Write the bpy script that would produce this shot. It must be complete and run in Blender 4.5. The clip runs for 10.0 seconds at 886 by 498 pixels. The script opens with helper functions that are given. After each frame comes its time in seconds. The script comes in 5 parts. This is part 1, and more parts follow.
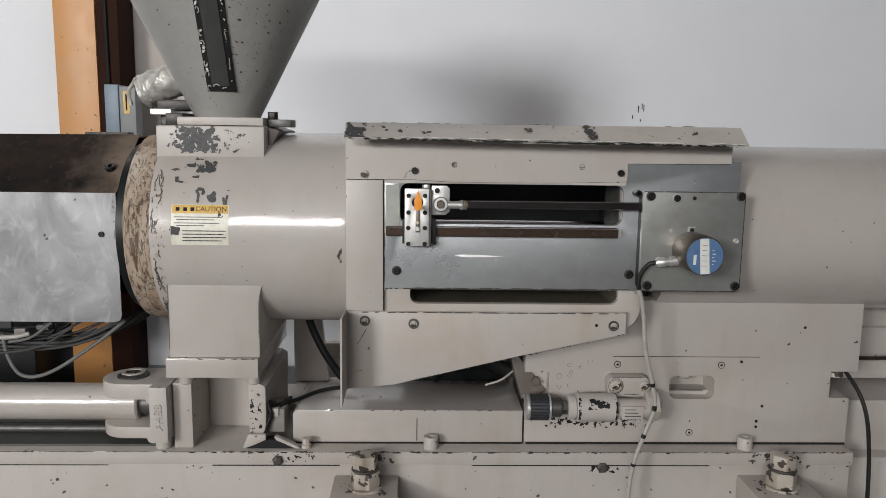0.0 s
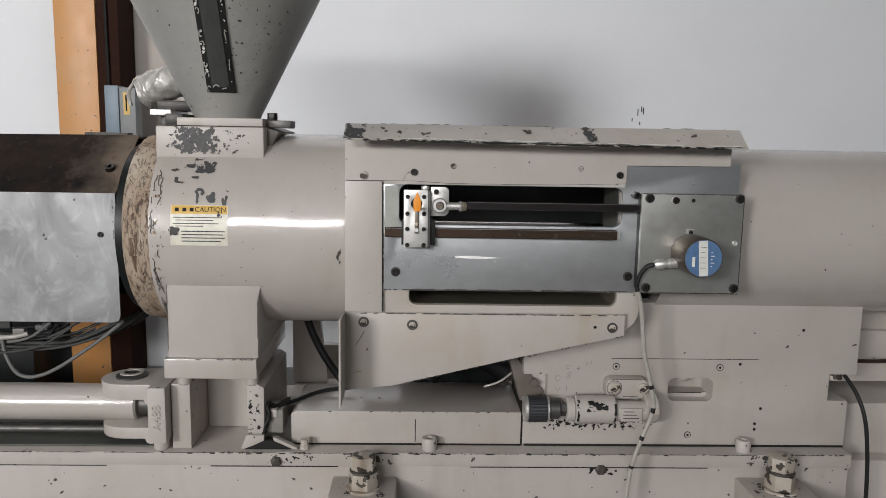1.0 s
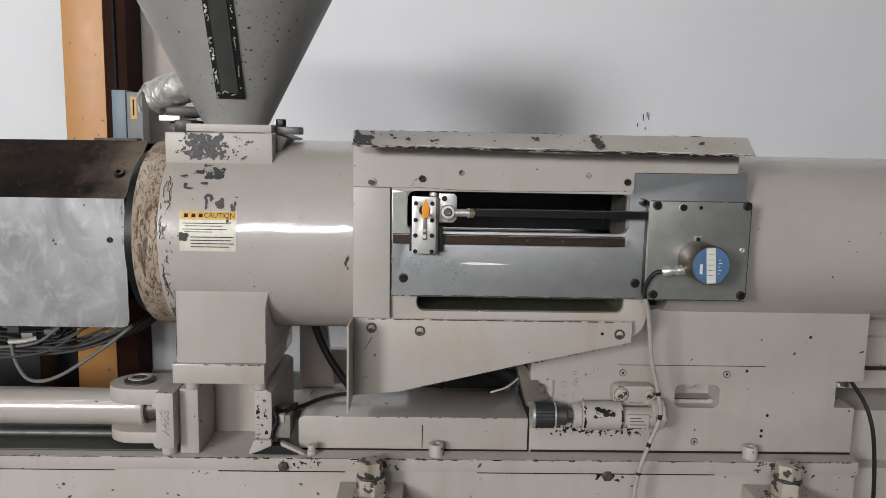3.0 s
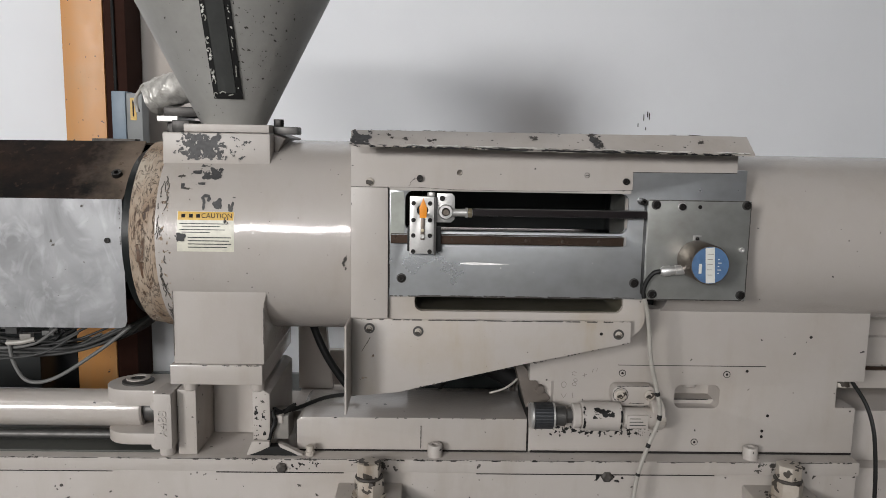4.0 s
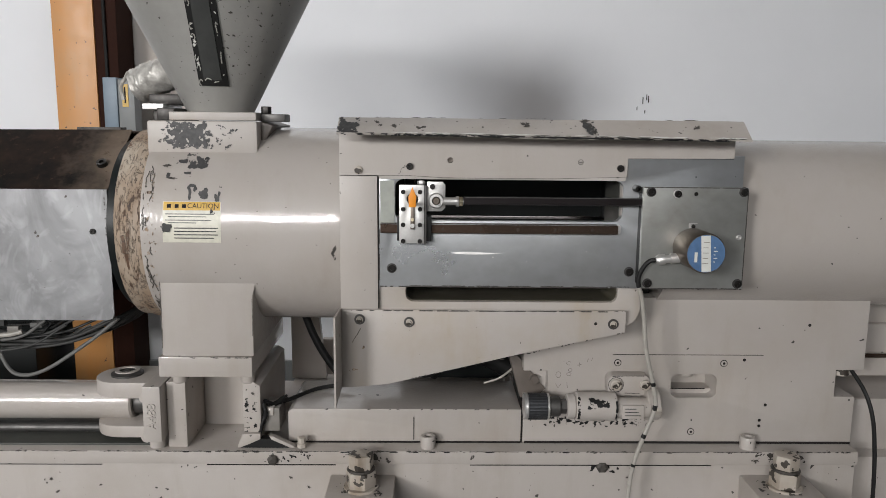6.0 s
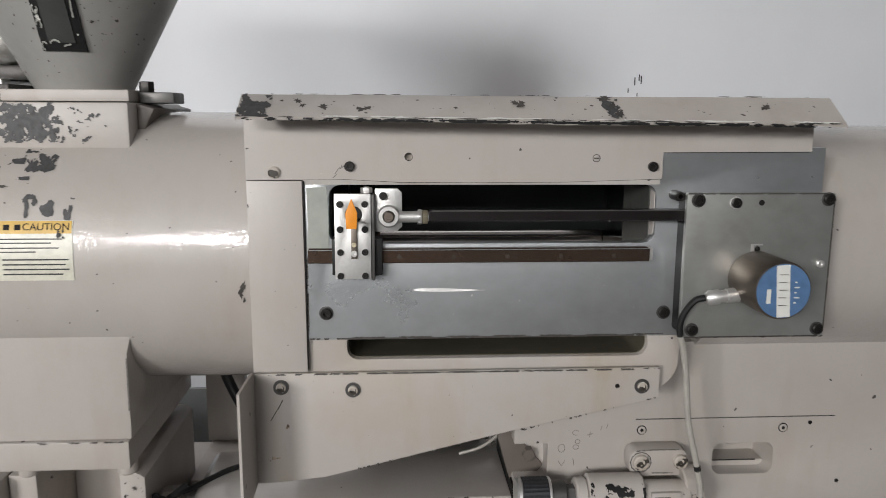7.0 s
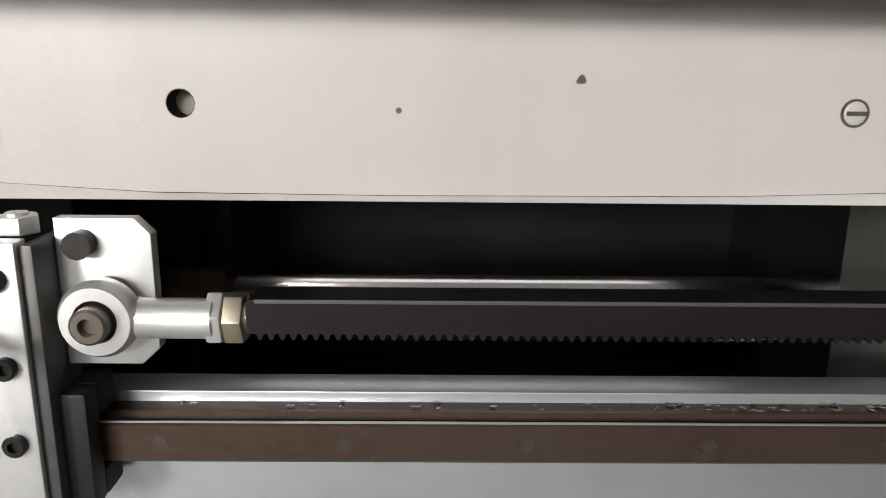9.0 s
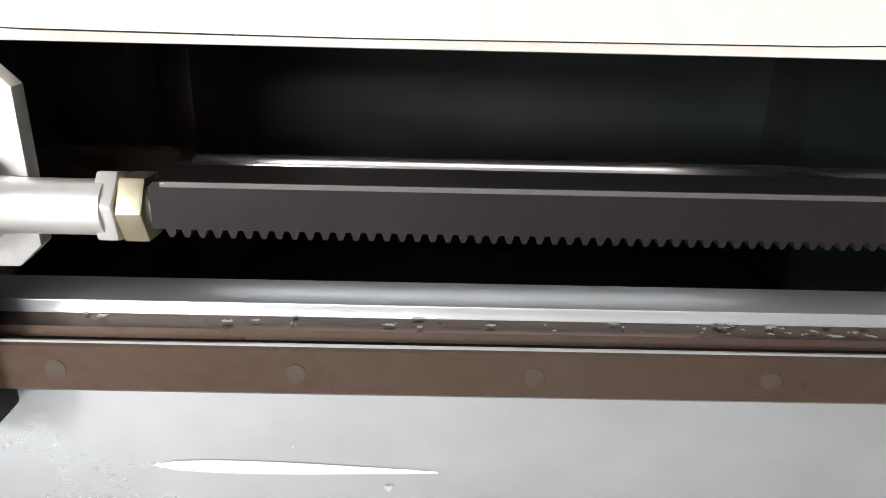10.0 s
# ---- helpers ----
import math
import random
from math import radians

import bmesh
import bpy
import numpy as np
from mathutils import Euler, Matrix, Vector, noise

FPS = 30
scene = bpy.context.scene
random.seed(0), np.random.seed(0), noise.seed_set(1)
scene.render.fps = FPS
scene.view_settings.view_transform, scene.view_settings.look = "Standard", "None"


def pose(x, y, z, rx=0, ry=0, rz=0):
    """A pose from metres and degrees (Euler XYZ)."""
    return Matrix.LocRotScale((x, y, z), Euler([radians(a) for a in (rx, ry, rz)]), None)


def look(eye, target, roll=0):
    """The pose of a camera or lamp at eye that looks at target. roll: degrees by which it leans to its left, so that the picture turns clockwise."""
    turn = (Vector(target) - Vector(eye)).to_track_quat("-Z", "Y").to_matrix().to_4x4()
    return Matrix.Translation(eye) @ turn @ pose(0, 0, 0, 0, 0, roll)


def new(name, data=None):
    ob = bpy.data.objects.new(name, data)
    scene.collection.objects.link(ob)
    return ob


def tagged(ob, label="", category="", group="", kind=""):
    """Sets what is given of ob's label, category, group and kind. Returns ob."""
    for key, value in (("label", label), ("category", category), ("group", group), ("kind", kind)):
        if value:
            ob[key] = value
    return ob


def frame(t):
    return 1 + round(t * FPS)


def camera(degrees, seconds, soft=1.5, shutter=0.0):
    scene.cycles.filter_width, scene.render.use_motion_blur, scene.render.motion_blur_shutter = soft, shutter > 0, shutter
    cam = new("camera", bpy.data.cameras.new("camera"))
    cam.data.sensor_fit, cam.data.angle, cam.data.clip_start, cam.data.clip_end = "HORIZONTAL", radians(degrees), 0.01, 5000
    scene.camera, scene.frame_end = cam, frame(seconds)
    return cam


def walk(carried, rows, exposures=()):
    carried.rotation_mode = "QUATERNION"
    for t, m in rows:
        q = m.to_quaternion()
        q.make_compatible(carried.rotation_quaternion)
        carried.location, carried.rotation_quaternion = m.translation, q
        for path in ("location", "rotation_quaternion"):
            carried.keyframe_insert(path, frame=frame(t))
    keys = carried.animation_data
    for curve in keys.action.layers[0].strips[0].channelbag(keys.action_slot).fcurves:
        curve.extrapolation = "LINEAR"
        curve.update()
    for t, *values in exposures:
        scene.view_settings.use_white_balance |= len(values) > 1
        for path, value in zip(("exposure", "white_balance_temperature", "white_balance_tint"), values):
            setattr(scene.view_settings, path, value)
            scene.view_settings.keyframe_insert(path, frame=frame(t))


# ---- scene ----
cam = camera(60.3, 10.0, soft=0.6, shutter=0.2)
PATH = [
    (0, (0.011, 0.177, 1.447), (0.069, 2.154, 1.149), 0.8),
    (0.5, (0.013, 0.177, 1.448), (0.072, 2.154, 1.15), 0.8),
    (1, (0.012, 0.176, 1.445), (0.071, 2.154, 1.154), 1.0),
    (1.5, (0.012, 0.177, 1.448), (0.064, 2.155, 1.155), 1.0),
    (2, (0.005, 0.176, 1.448), (0.06, 2.155, 1.164), 1.3),
    (2.5, (0.004, 0.172, 1.451), (0.058, 2.151, 1.167), 1.2),
    (4, (0.011, 0.177, 1.448), (0.056, 2.157, 1.168), 1.0),
    (4.5, (0.016, 0.177, 1.451), (0.06, 2.156, 1.168), 0.9),
    (5, (0.018, 0.176, 1.451), (0.057, 2.155, 1.169), 0.6),
    (5.2, (0.023, 0.175, 1.457), (0.052, 2.152, 1.167), 0.5),
    (6.3, (0.034, 0.240, 1.449), (0.088, 2.212, 1.123), 0.8),
    (6.5, (0.04, 0.32, 1.439), (0.126, 2.292, 1.117), 1.2),
    (7, (0.046, 0.553, 1.445), (0.172, 2.518, 1.095), 0.3),
    (7.5, (0.112, 0.761, 1.431), (0.212, 2.726, 1.07), 1.7),
    (8, (0.153, 0.934, 1.424), (0.192, 2.887, 0.997), 2.2),
    (8.5, (0.132, 1.052, 1.413), (0.141, 3.005, 0.979), -0.5),
    (9, (0.133, 1.109, 1.415), (0.156, 3.048, 0.927), 0.6),
    (9.5, (0.143, 1.156, 1.406), (0.149, 3.021, 0.682), 0.9),
    (10, (0.138, 1.166, 1.396), (0.16, 3.014, 0.632), 1.4),
]
EXPOSURES = [(0, -0.05), (6.5, -0.03), (7.0, 0.05), (7.5, 0.13), (8.0, 0.32), (8.5, 0.65), (9.0, 0.75), (9.5, 1.28), (10.0, 1.68)]
walk(cam, [(t, look(eye, target, roll)) for t, eye, target, roll in PATH], EXPOSURES)

# ---- world, windows' light, lamps ----
world = bpy.data.worlds.new("world")
scene.world = world
world.use_nodes = True
wnt = world.node_tree
sky = wnt.nodes.new("ShaderNodeTexSky")
sky.sky_type = "NISHITA"
sky.sun_disc = False
sky.sun_elevation = radians(38)
sky.sun_rotation = radians(200)
wnt.nodes["Background"].inputs["Strength"].default_value = 0.1
wnt.links.new(sky.outputs["Color"], wnt.nodes["Background"].inputs["Color"])


def area_lamp(name, eye, target, sx, sy, watts, colour):
    data = bpy.data.lights.new(name, "AREA")
    data.shape, data.size, data.size_y, data.energy, data.color = "RECTANGLE", sx, sy, watts, colour
    ob = new(name, data)
    ob.matrix_world = look(eye, target)
    return ob


# daylight in the three high windows behind the camera, and added ceiling tubes
DAY = (1.0, 0.985, 0.975)
area_lamp("window_light", (-2.8, -3.15, 2.32), (-0.8, 1.4, 1.25), 1.0, 0.90, 152, DAY)
area_lamp("window_light", (-1.0, -3.15, 2.32), (-0.5, 1.4, 1.25), 1.1, 0.30, 62, DAY)
area_lamp("window_light", (0.75, -3.15, 2.32), (0.3, 1.4, 1.25), 1.9, 0.42, 7, DAY)
# Fill lamps added out of view; the first one brightens the back wall.
area_lamp("added_fill_light", (-0.9, 2.0, 3.28), (-0.9, 2.1, 0.0), 1.2, 0.12, 9, DAY)
area_lamp("added_fill_light", (-2.4, -0.6, 3.28), (-2.4, -0.6, 0.0), 1.2, 0.12, 8, DAY)


# ---- materials ----
def nodes_of(name):
    m = bpy.data.materials.new(name)
    m.use_nodes = True
    nt = m.node_tree
    bsdf = nt.nodes["Principled BSDF"]
    co = nt.nodes.new("ShaderNodeTexCoord")
    return m, nt, bsdf, co.outputs["Object"]


def tex_noise(nt, co, scale, detail=4.0, rough=0.55, stretch=None, distortion=0.0):
    n = nt.nodes.new("ShaderNodeTexNoise")
    n.inputs["Scale"].default_value = scale
    n.inputs["Detail"].default_value = detail
    n.inputs["Roughness"].default_value = rough
    n.inputs["Distortion"].default_value = distortion
    if stretch:
        mp = nt.nodes.new("ShaderNodeMapping")
        mp.inputs["Scale"].default_value = stretch
        nt.links.new(co, mp.inputs["Vector"])
        co = mp.outputs["Vector"]
    nt.links.new(co, n.inputs["Vector"])
    return n.outputs["Fac"]


def step_of(nt, fac, lo, hi):
    r = nt.nodes.new("ShaderNodeMapRange")
    r.inputs["From Min"].default_value = lo
    r.inputs["From Max"].default_value = hi
    nt.links.new(fac, r.inputs["Value"])
    return r.outputs["Result"]


def math_of(nt, op, a, b):
    n = nt.nodes.new("ShaderNodeMath")
    n.operation = op
    for i, v in enumerate((a, b)):
        if isinstance(v, (int, float)):
            n.inputs[i].default_value = v
        else:
            nt.links.new(v, n.inputs[i])
    return n.outputs["Value"]


def mix_colour(nt, fac, a, b):
    n = nt.nodes.new("ShaderNodeMix")
    n.data_type = "RGBA"
    if isinstance(fac, (int, float)):
        n.inputs["Factor"].default_value = fac
    else:
        nt.links.new(fac, n.inputs["Factor"])
    for key, v in ((6, a), (7, b)):
        if isinstance(v, tuple):
            n.inputs[key].default_value = (*v, 1)
        else:
            nt.links.new(v, n.inputs[key])
    return n.outputs[2]


def bump_of(nt, bsdf, height, strength, distance):
    b = nt.nodes.new("ShaderNodeBump")
    b.inputs["Strength"].default_value = strength
    b.inputs["Distance"].default_value = distance
    nt.links.new(height, b.inputs["Height"])
    nt.links.new(b.outputs["Normal"], bsdf.inputs["Normal"])


def paint(name, base, dirt, rough=0.35, chips=0.74, chip_colour=(0.05, 0.045, 0.04), grime=0.35, coat=0.0):
    """Machine enamel: cloudy grime, fine specks and small chips."""
    m, nt, bsdf, co = nodes_of(name)
    cloud = step_of(nt, tex_noise(nt, co, 7.0, 5.0, 0.6), 0.45, 0.85)
    streak = step_of(nt, tex_noise(nt, co, 14.0, 4.0, 0.6, (1.6, 1.6, 0.35)), 0.52, 0.9)
    dirtiness = math_of(nt, "MULTIPLY", math_of(nt, "ADD", cloud, streak), grime)
    c = mix_colour(nt, dirtiness, base, dirt)
    fleck = step_of(nt, tex_noise(nt, co, 62.0, 2.0, 0.5), chips, chips + 0.012)
    c = mix_colour(nt, fleck, c, chip_colour)
    nt.links.new(c, bsdf.inputs["Base Color"])
    rv = math_of(nt, "ADD", math_of(nt, "MULTIPLY", tex_noise(nt, co, 30.0, 3.0), 0.22), rough - 0.1)
    nt.links.new(rv, bsdf.inputs["Roughness"])
    bsdf.inputs["Coat Weight"].default_value = coat
    bsdf.inputs["Coat Roughness"].default_value = 0.035
    h = math_of(nt, "SUBTRACT", tex_noise(nt, co, 260.0, 2.0), math_of(nt, "MULTIPLY", fleck, 2.0))
    bump_of(nt, bsdf, h, 0.06, 0.002)
    peel = nt.nodes.new("ShaderNodeBump")
    peel.inputs["Strength"].default_value = 0.2
    peel.inputs["Distance"].default_value = 0.002
    nt.links.new(tex_noise(nt, co, 170.0, 2.0), peel.inputs["Height"])
    nt.links.new(peel.outputs["Normal"], bsdf.inputs["Coat Normal"])
    return m


def metal(name, base, dark, rough=0.3, scale=20.0, stretch=(1, 1, 1), metallic=1.0, wear=0.6, fine=300.0, bump=0.06):
    m, nt, bsdf, co = nodes_of(name)
    a = step_of(nt, tex_noise(nt, co, scale, 6.0, 0.6, stretch), 0.28, 0.85)
    b = step_of(nt, tex_noise(nt, co, fine, 2.0, 0.5, stretch), 0.35, 0.95)
    c = mix_colour(nt, math_of(nt, "MULTIPLY", math_of(nt, "ADD", a, math_of(nt, "MULTIPLY", b, 0.4)), wear), base, dark)
    nt.links.new(c, bsdf.inputs["Base Color"])
    bsdf.inputs["Metallic"].default_value = metallic
    rv = math_of(nt, "ADD", math_of(nt, "MULTIPLY", a, 0.2), rough)
    nt.links.new(rv, bsdf.inputs["Roughness"])
    bump_of(nt, bsdf, tex_noise(nt, co, fine, 3.0, 0.5, stretch), bump, 0.001)
    return m


def plain(name, base, rough=0.5, metallic=0.0, vary=0.3, scale=40.0):
    m, nt, bsdf, co = nodes_of(name)
    dark = tuple(0.6 * v for v in base)
    f = math_of(nt, "MULTIPLY", step_of(nt, tex_noise(nt, co, scale, 4.0), 0.4, 0.8), vary)
    nt.links.new(mix_colour(nt, f, base, dark), bsdf.inputs["Base Color"])
    bsdf.inputs["Roughness"].default_value = rough
    bsdf.inputs["Metallic"].default_value = metallic
    bump_of(nt, bsdf, tex_noise(nt, co, scale * 6, 2.0), 0.08, 0.001)
    return m


CREAM = (0.437, 0.403, 0.375)
M_CREAM = paint("cream_enamel", CREAM, (0.34, 0.29, 0.235), rough=0.36, chips=0.755, coat=1.0, grime=0.45)
M_SHEET = paint("cream_sheet_enamel", CREAM, (0.34, 0.29, 0.235), rough=0.4, chips=0.765, grime=0.4)
M_YELLOWED = paint("yellowed_sheet_enamel", CREAM, (0.36, 0.285, 0.185), rough=0.42, chips=0.75, grime=0.6)
M_CREAM2 = paint("cream_enamel_worn", CREAM, (0.27, 0.22, 0.165), rough=0.42, chips=0.735, grime=0.42)
# Inside colours are darkened to carry the shade of window and slot.
M_CASTING = paint("grey_inner_paint_shaded", (0.06, 0.062, 0.055), (0.03, 0.03, 0.027), rough=0.5, grime=0.6)
M_SLOT = paint("olive_cream_shaded", (0.11, 0.10, 0.073), (0.05, 0.044, 0.03), rough=0.4, grime=0.7)
# Near-black stands in for shade in recesses, gaps and backgrounds.
M_CAVITY = plain("near_black_shade", (0.007, 0.009, 0.009), 0.4, 0.0, 0.6, 25)
M_BACKWALL = plain("near_black_rear_wall", (0.0065, 0.0085, 0.0085), 0.3, 0.0, 0.5, 12)
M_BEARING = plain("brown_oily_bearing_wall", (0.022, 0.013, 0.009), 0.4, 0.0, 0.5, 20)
M_CHIP = metal("bare_metal_and_dark_lines", (0.10, 0.09, 0.08), (0.03, 0.028, 0.026), 0.5, 90, metallic=0.3, wear=0.9)
M_PEEL = metal("peeled_grey_metal", (0.085, 0.084, 0.085), (0.03, 0.029, 0.029), 0.5, 160, metallic=0.2, wear=0.8)
M_FLAKE = paint("flaking_bolt_paint", (0.50, 0.46, 0.41), (0.22, 0.17, 0.12), rough=0.5, chips=0.57, chip_colour=(0.045, 0.037, 0.03), grime=0.9)
M_SIDEBLOCK = plain("dirty_grey_block_paint", (0.235, 0.22, 0.20), 0.45, 0, 0.6, 60)
M_GUSSET = plain("brown_grey_plate_and_shade", (0.13, 0.11, 0.095), 0.45, 0, 0.5, 40)
M_STEEL = metal("zinc_steel_plate", (0.53, 0.55, 0.57), (0.30, 0.30, 0.29), 0.24, 6.0, (1, 1, 1.4), metallic=0.75, wear=0.75, fine=34, bump=0.03)
M_GEARBOX = metal("stained_zinc_cover", (0.52, 0.535, 0.52), (0.28, 0.275, 0.25), 0.28, 9.0, (1, 1, 1.3), metallic=0.7, wear=0.9, fine=30, bump=0.03)
M_BRIGHT = metal("bright_machined_steel", (0.76, 0.75, 0.735), (0.48, 0.47, 0.45), 0.33, 60, metallic=0.8, wear=0.5)
M_CHROME = metal("hard_chrome", (0.82, 0.80, 0.79), (0.6, 0.58, 0.57), 0.08, 30, (0.3, 1, 1), wear=0.3, bump=0.0)
M_SHAFT = metal("polished_pinkish_shaft", (0.85, 0.78, 0.75), (0.66, 0.58, 0.54), 0.11, 30, (0.3, 1, 1), wear=0.4, bump=0.0)
M_RAIL = metal("oily_rail_steel", (0.13, 0.096, 0.076), (0.07, 0.038, 0.024), 0.18, 12, (0.6, 1, 1), metallic=0.75, wear=0.85)
M_PLUG = metal("dull_plug", (0.10, 0.08, 0.067), (0.07, 0.045, 0.035), 0.3, 300, metallic=0.7)
M_RACK = metal("black_oxide_rack", (0.022, 0.0175, 0.0185), (0.012, 0.0095, 0.010), 0.27, 25, metallic=0.6, wear=0.7)
M_SCREW = metal("black_oxide_screw", (0.035, 0.032, 0.03), (0.01, 0.01, 0.01), 0.32, 200, metallic=0.7)
M_BLACK = plain("black_rubber_oil_and_shade", (0.012, 0.012, 0.012), 0.5)
M_ORANGE = plain("orange_pointer_paint", (0.85, 0.30, 0.02), 0.45, 0, 0.25, 150)
M_YELLOWZ = metal("yellow_zinc", (0.74, 0.67, 0.49), (0.5, 0.44, 0.31), 0.28, 90, wear=0.5)
M_ENCODER = metal("brown_anodised_case", (0.26, 0.222, 0.19), (0.13, 0.108, 0.093), 0.34, 40, (1, 0.2, 1), wear=0.6)
M_BLUE = plain("blue_label", (0.085, 0.165, 0.31), 0.4, 0, 0.6, 90)
M_WHITE = plain("white_label", (0.66, 0.66, 0.62), 0.45, 0, 0.25, 70)
M_GASKETMARK = plain("dried_grey_smear", (0.33, 0.33, 0.30), 0.5, 0, 0.5, 90)
M_INK = plain("dark_print_and_shade_lines", (0.018, 0.016, 0.015), 0.7)
M_LABEL_Y = plain("yellow_caution_band", (0.64, 0.39, 0.05), 0.4, 0, 0.5, 120)
M_LABEL_C = plain("cream_label_paper", (0.66, 0.64, 0.54), 0.35, 0, 0.5, 120)
M_PENCIL = plain("grey_pencil", (0.20, 0.18, 0.165), 0.6)
M_CABLE = plain("beige_cable_sheath", (0.38, 0.36, 0.325), 0.45, 0, 0.6, 60)
M_PALECABLE = plain("pale_grey_cable_sheath", (0.13, 0.13, 0.125), 0.6, 0, 0.4, 60)
M_GREYCABLE = plain("grey_cable_sheath", (0.04, 0.04, 0.039), 0.65, 0, 0.4, 60)
M_HOPPER = metal("grey_hammered_hopper_paint", (0.41, 0.405, 0.385), (0.29, 0.283, 0.265), 0.42, 12, metallic=0.35, wear=0.6, fine=60)
M_FOIL = metal("crumpled_foil", (0.60, 0.585, 0.55), (0.27, 0.255, 0.235), 0.36, 60, metallic=0.45, wear=0.8, fine=120, bump=1.0)
M_DARKSTEEL = metal("dark_clamp_steel", (0.12, 0.115, 0.11), (0.05, 0.05, 0.05), 0.4, 50, metallic=0.7)
M_KNOB = metal("dark_blue_grey_knob", (0.075, 0.078, 0.084), (0.03, 0.032, 0.036), 0.35, 60, metallic=0.7)
M_GLASS_DIRTY = plain("dirty_sight_glass", (0.05, 0.052, 0.05), 0.25, 0, 0.6, 30)
M_COLUMN = paint("orange_column_paint", (0.60, 0.28, 0.085), (0.48, 0.30, 0.15), rough=0.4, chips=0.72, grime=0.6)
M_BROWN = plain("dark_brown_column_side", (0.03, 0.011, 0.007), 0.75)
M_SWITCH = plain("grey_blue_switch_box", (0.20, 0.26, 0.32), 0.45, 0, 0.3, 30)
M_SWITCH2 = plain("grey_switch_cover", (0.24, 0.25, 0.25), 0.5, 0, 0.3, 30)
M_LAMP = plain("white_lamp_body", (0.75, 0.75, 0.73), 0.5)

for mat, level in ((M_INK, 0.2), (M_BROWN, 0.12), (M_CAVITY, 0.25), (M_BLACK, 0.3)):
    mat.node_tree.nodes["Principled BSDF"].inputs["Specular IOR Level"].default_value = level


def rusty():
    """Old cream paint, crazed and flaking over rust."""
    m, nt, bsdf, co = nodes_of("flaking_rusty_paint")
    stretch = (1.7, 1, 0.42)
    n = tex_noise(nt, co, 52.0, 6.0, 0.66, stretch, 0.6)
    off = math_of(nt, "ABSOLUTE", math_of(nt, "SUBTRACT", n, 0.5), 0.0)
    crack = math_of(nt, "SUBTRACT", 1.0, step_of(nt, off, 0.006, 0.022))
    bare = step_of(nt, tex_noise(nt, co, 30.0, 7.0, 0.7, stretch, 0.4), 0.56, 0.60)
    stain = step_of(nt, tex_noise(nt, co, 14.0, 4.0, 0.6, (1, 1, 0.5)), 0.34, 0.62)
    c = mix_colour(nt, stain, (0.43, 0.37, 0.30), (0.27, 0.185, 0.12))
    c = mix_colour(nt, bare, c, mix_colour(nt, stain, (0.16, 0.085, 0.045), (0.05, 0.032, 0.024)))
    c = mix_colour(nt, math_of(nt, "MULTIPLY", crack, 0.85), c, (0.05, 0.033, 0.024))
    nt.links.new(c, bsdf.inputs["Base Color"])
    bsdf.inputs["Roughness"].default_value = 0.6
    bump_of(nt, bsdf, math_of(nt, "SUBTRACT", 1.0, math_of(nt, "MAXIMUM", bare, crack)), 0.5, 0.002)
    return m


def scorched():
    """Heater sheet burnt brown, lighter towards its free end."""
    m, nt, bsdf, co = nodes_of("scorched_heater_sheet")
    sep = nt.nodes.new("ShaderNodeSeparateXYZ")
    nt.links.new(co, sep.inputs["Vector"])
    wob = math_of(nt, "ADD", sep.outputs["X"], math_of(nt, "MULTIPLY", tex_noise(nt, co, 9.0, 5.0, 0.6), 0.22))
    f = step_of(nt, wob, -0.44, -0.36)
    c = mix_colour(nt, f, mix_colour(nt, step_of(nt, tex_noise(nt, co, 18.0, 5.0, 0.65), 0.4, 0.7), (0.004, 0.003, 0.0027), (0.022, 0.012, 0.008)), (0.15, 0.115, 0.088))
    fl = step_of(nt, tex_noise(nt, co, 70.0, 5.0, 0.65), 0.6, 0.66)
    nt.links.new(mix_colour(nt, math_of(nt, "MULTIPLY", fl, 0.6), c, (0.045, 0.026, 0.017)), bsdf.inputs["Base Color"])
    bsdf.inputs["Specular IOR Level"].default_value = 0.12
    bsdf.inputs["Roughness"].default_value = 0.65
    return m


def shaded_wall():
    """White wall with the hopper's shadow and a brown patch put into its colour."""
    m, nt, bsdf, co = nodes_of("white_wall_with_shadow_and_patch")
    c = mix_colour(nt, step_of(nt, tex_noise(nt, co, 1.3, 4.0), 0.4, 0.8), (0.855, 0.87, 0.90), (0.785, 0.80, 0.832))
    sep = nt.nodes.new("ShaderNodeSeparateXYZ")
    nt.links.new(co, sep.inputs["Vector"])
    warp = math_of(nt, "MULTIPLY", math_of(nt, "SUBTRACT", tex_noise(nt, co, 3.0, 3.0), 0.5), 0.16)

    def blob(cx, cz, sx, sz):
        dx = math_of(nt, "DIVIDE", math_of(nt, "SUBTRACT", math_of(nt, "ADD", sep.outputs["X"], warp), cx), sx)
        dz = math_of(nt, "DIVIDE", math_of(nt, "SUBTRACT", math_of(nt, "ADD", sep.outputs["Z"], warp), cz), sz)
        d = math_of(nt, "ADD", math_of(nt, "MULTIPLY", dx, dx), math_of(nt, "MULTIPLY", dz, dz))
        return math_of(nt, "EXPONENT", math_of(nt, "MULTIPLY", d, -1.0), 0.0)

    # Dark blob paints the shadow that the hopper casts above the cover.
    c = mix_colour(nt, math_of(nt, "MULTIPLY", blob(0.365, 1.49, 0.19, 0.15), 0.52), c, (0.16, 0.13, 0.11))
    # Tall beige-brown patch between column and hopper.
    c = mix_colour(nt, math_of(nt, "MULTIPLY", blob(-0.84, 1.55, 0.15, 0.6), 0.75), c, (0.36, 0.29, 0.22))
    nt.links.new(c, bsdf.inputs["Base Color"])
    bsdf.inputs["Roughness"].default_value = 0.7
    bump_of(nt, bsdf, tex_noise(nt, co, 40.0, 4.0), 0.05, 0.004)
    return m


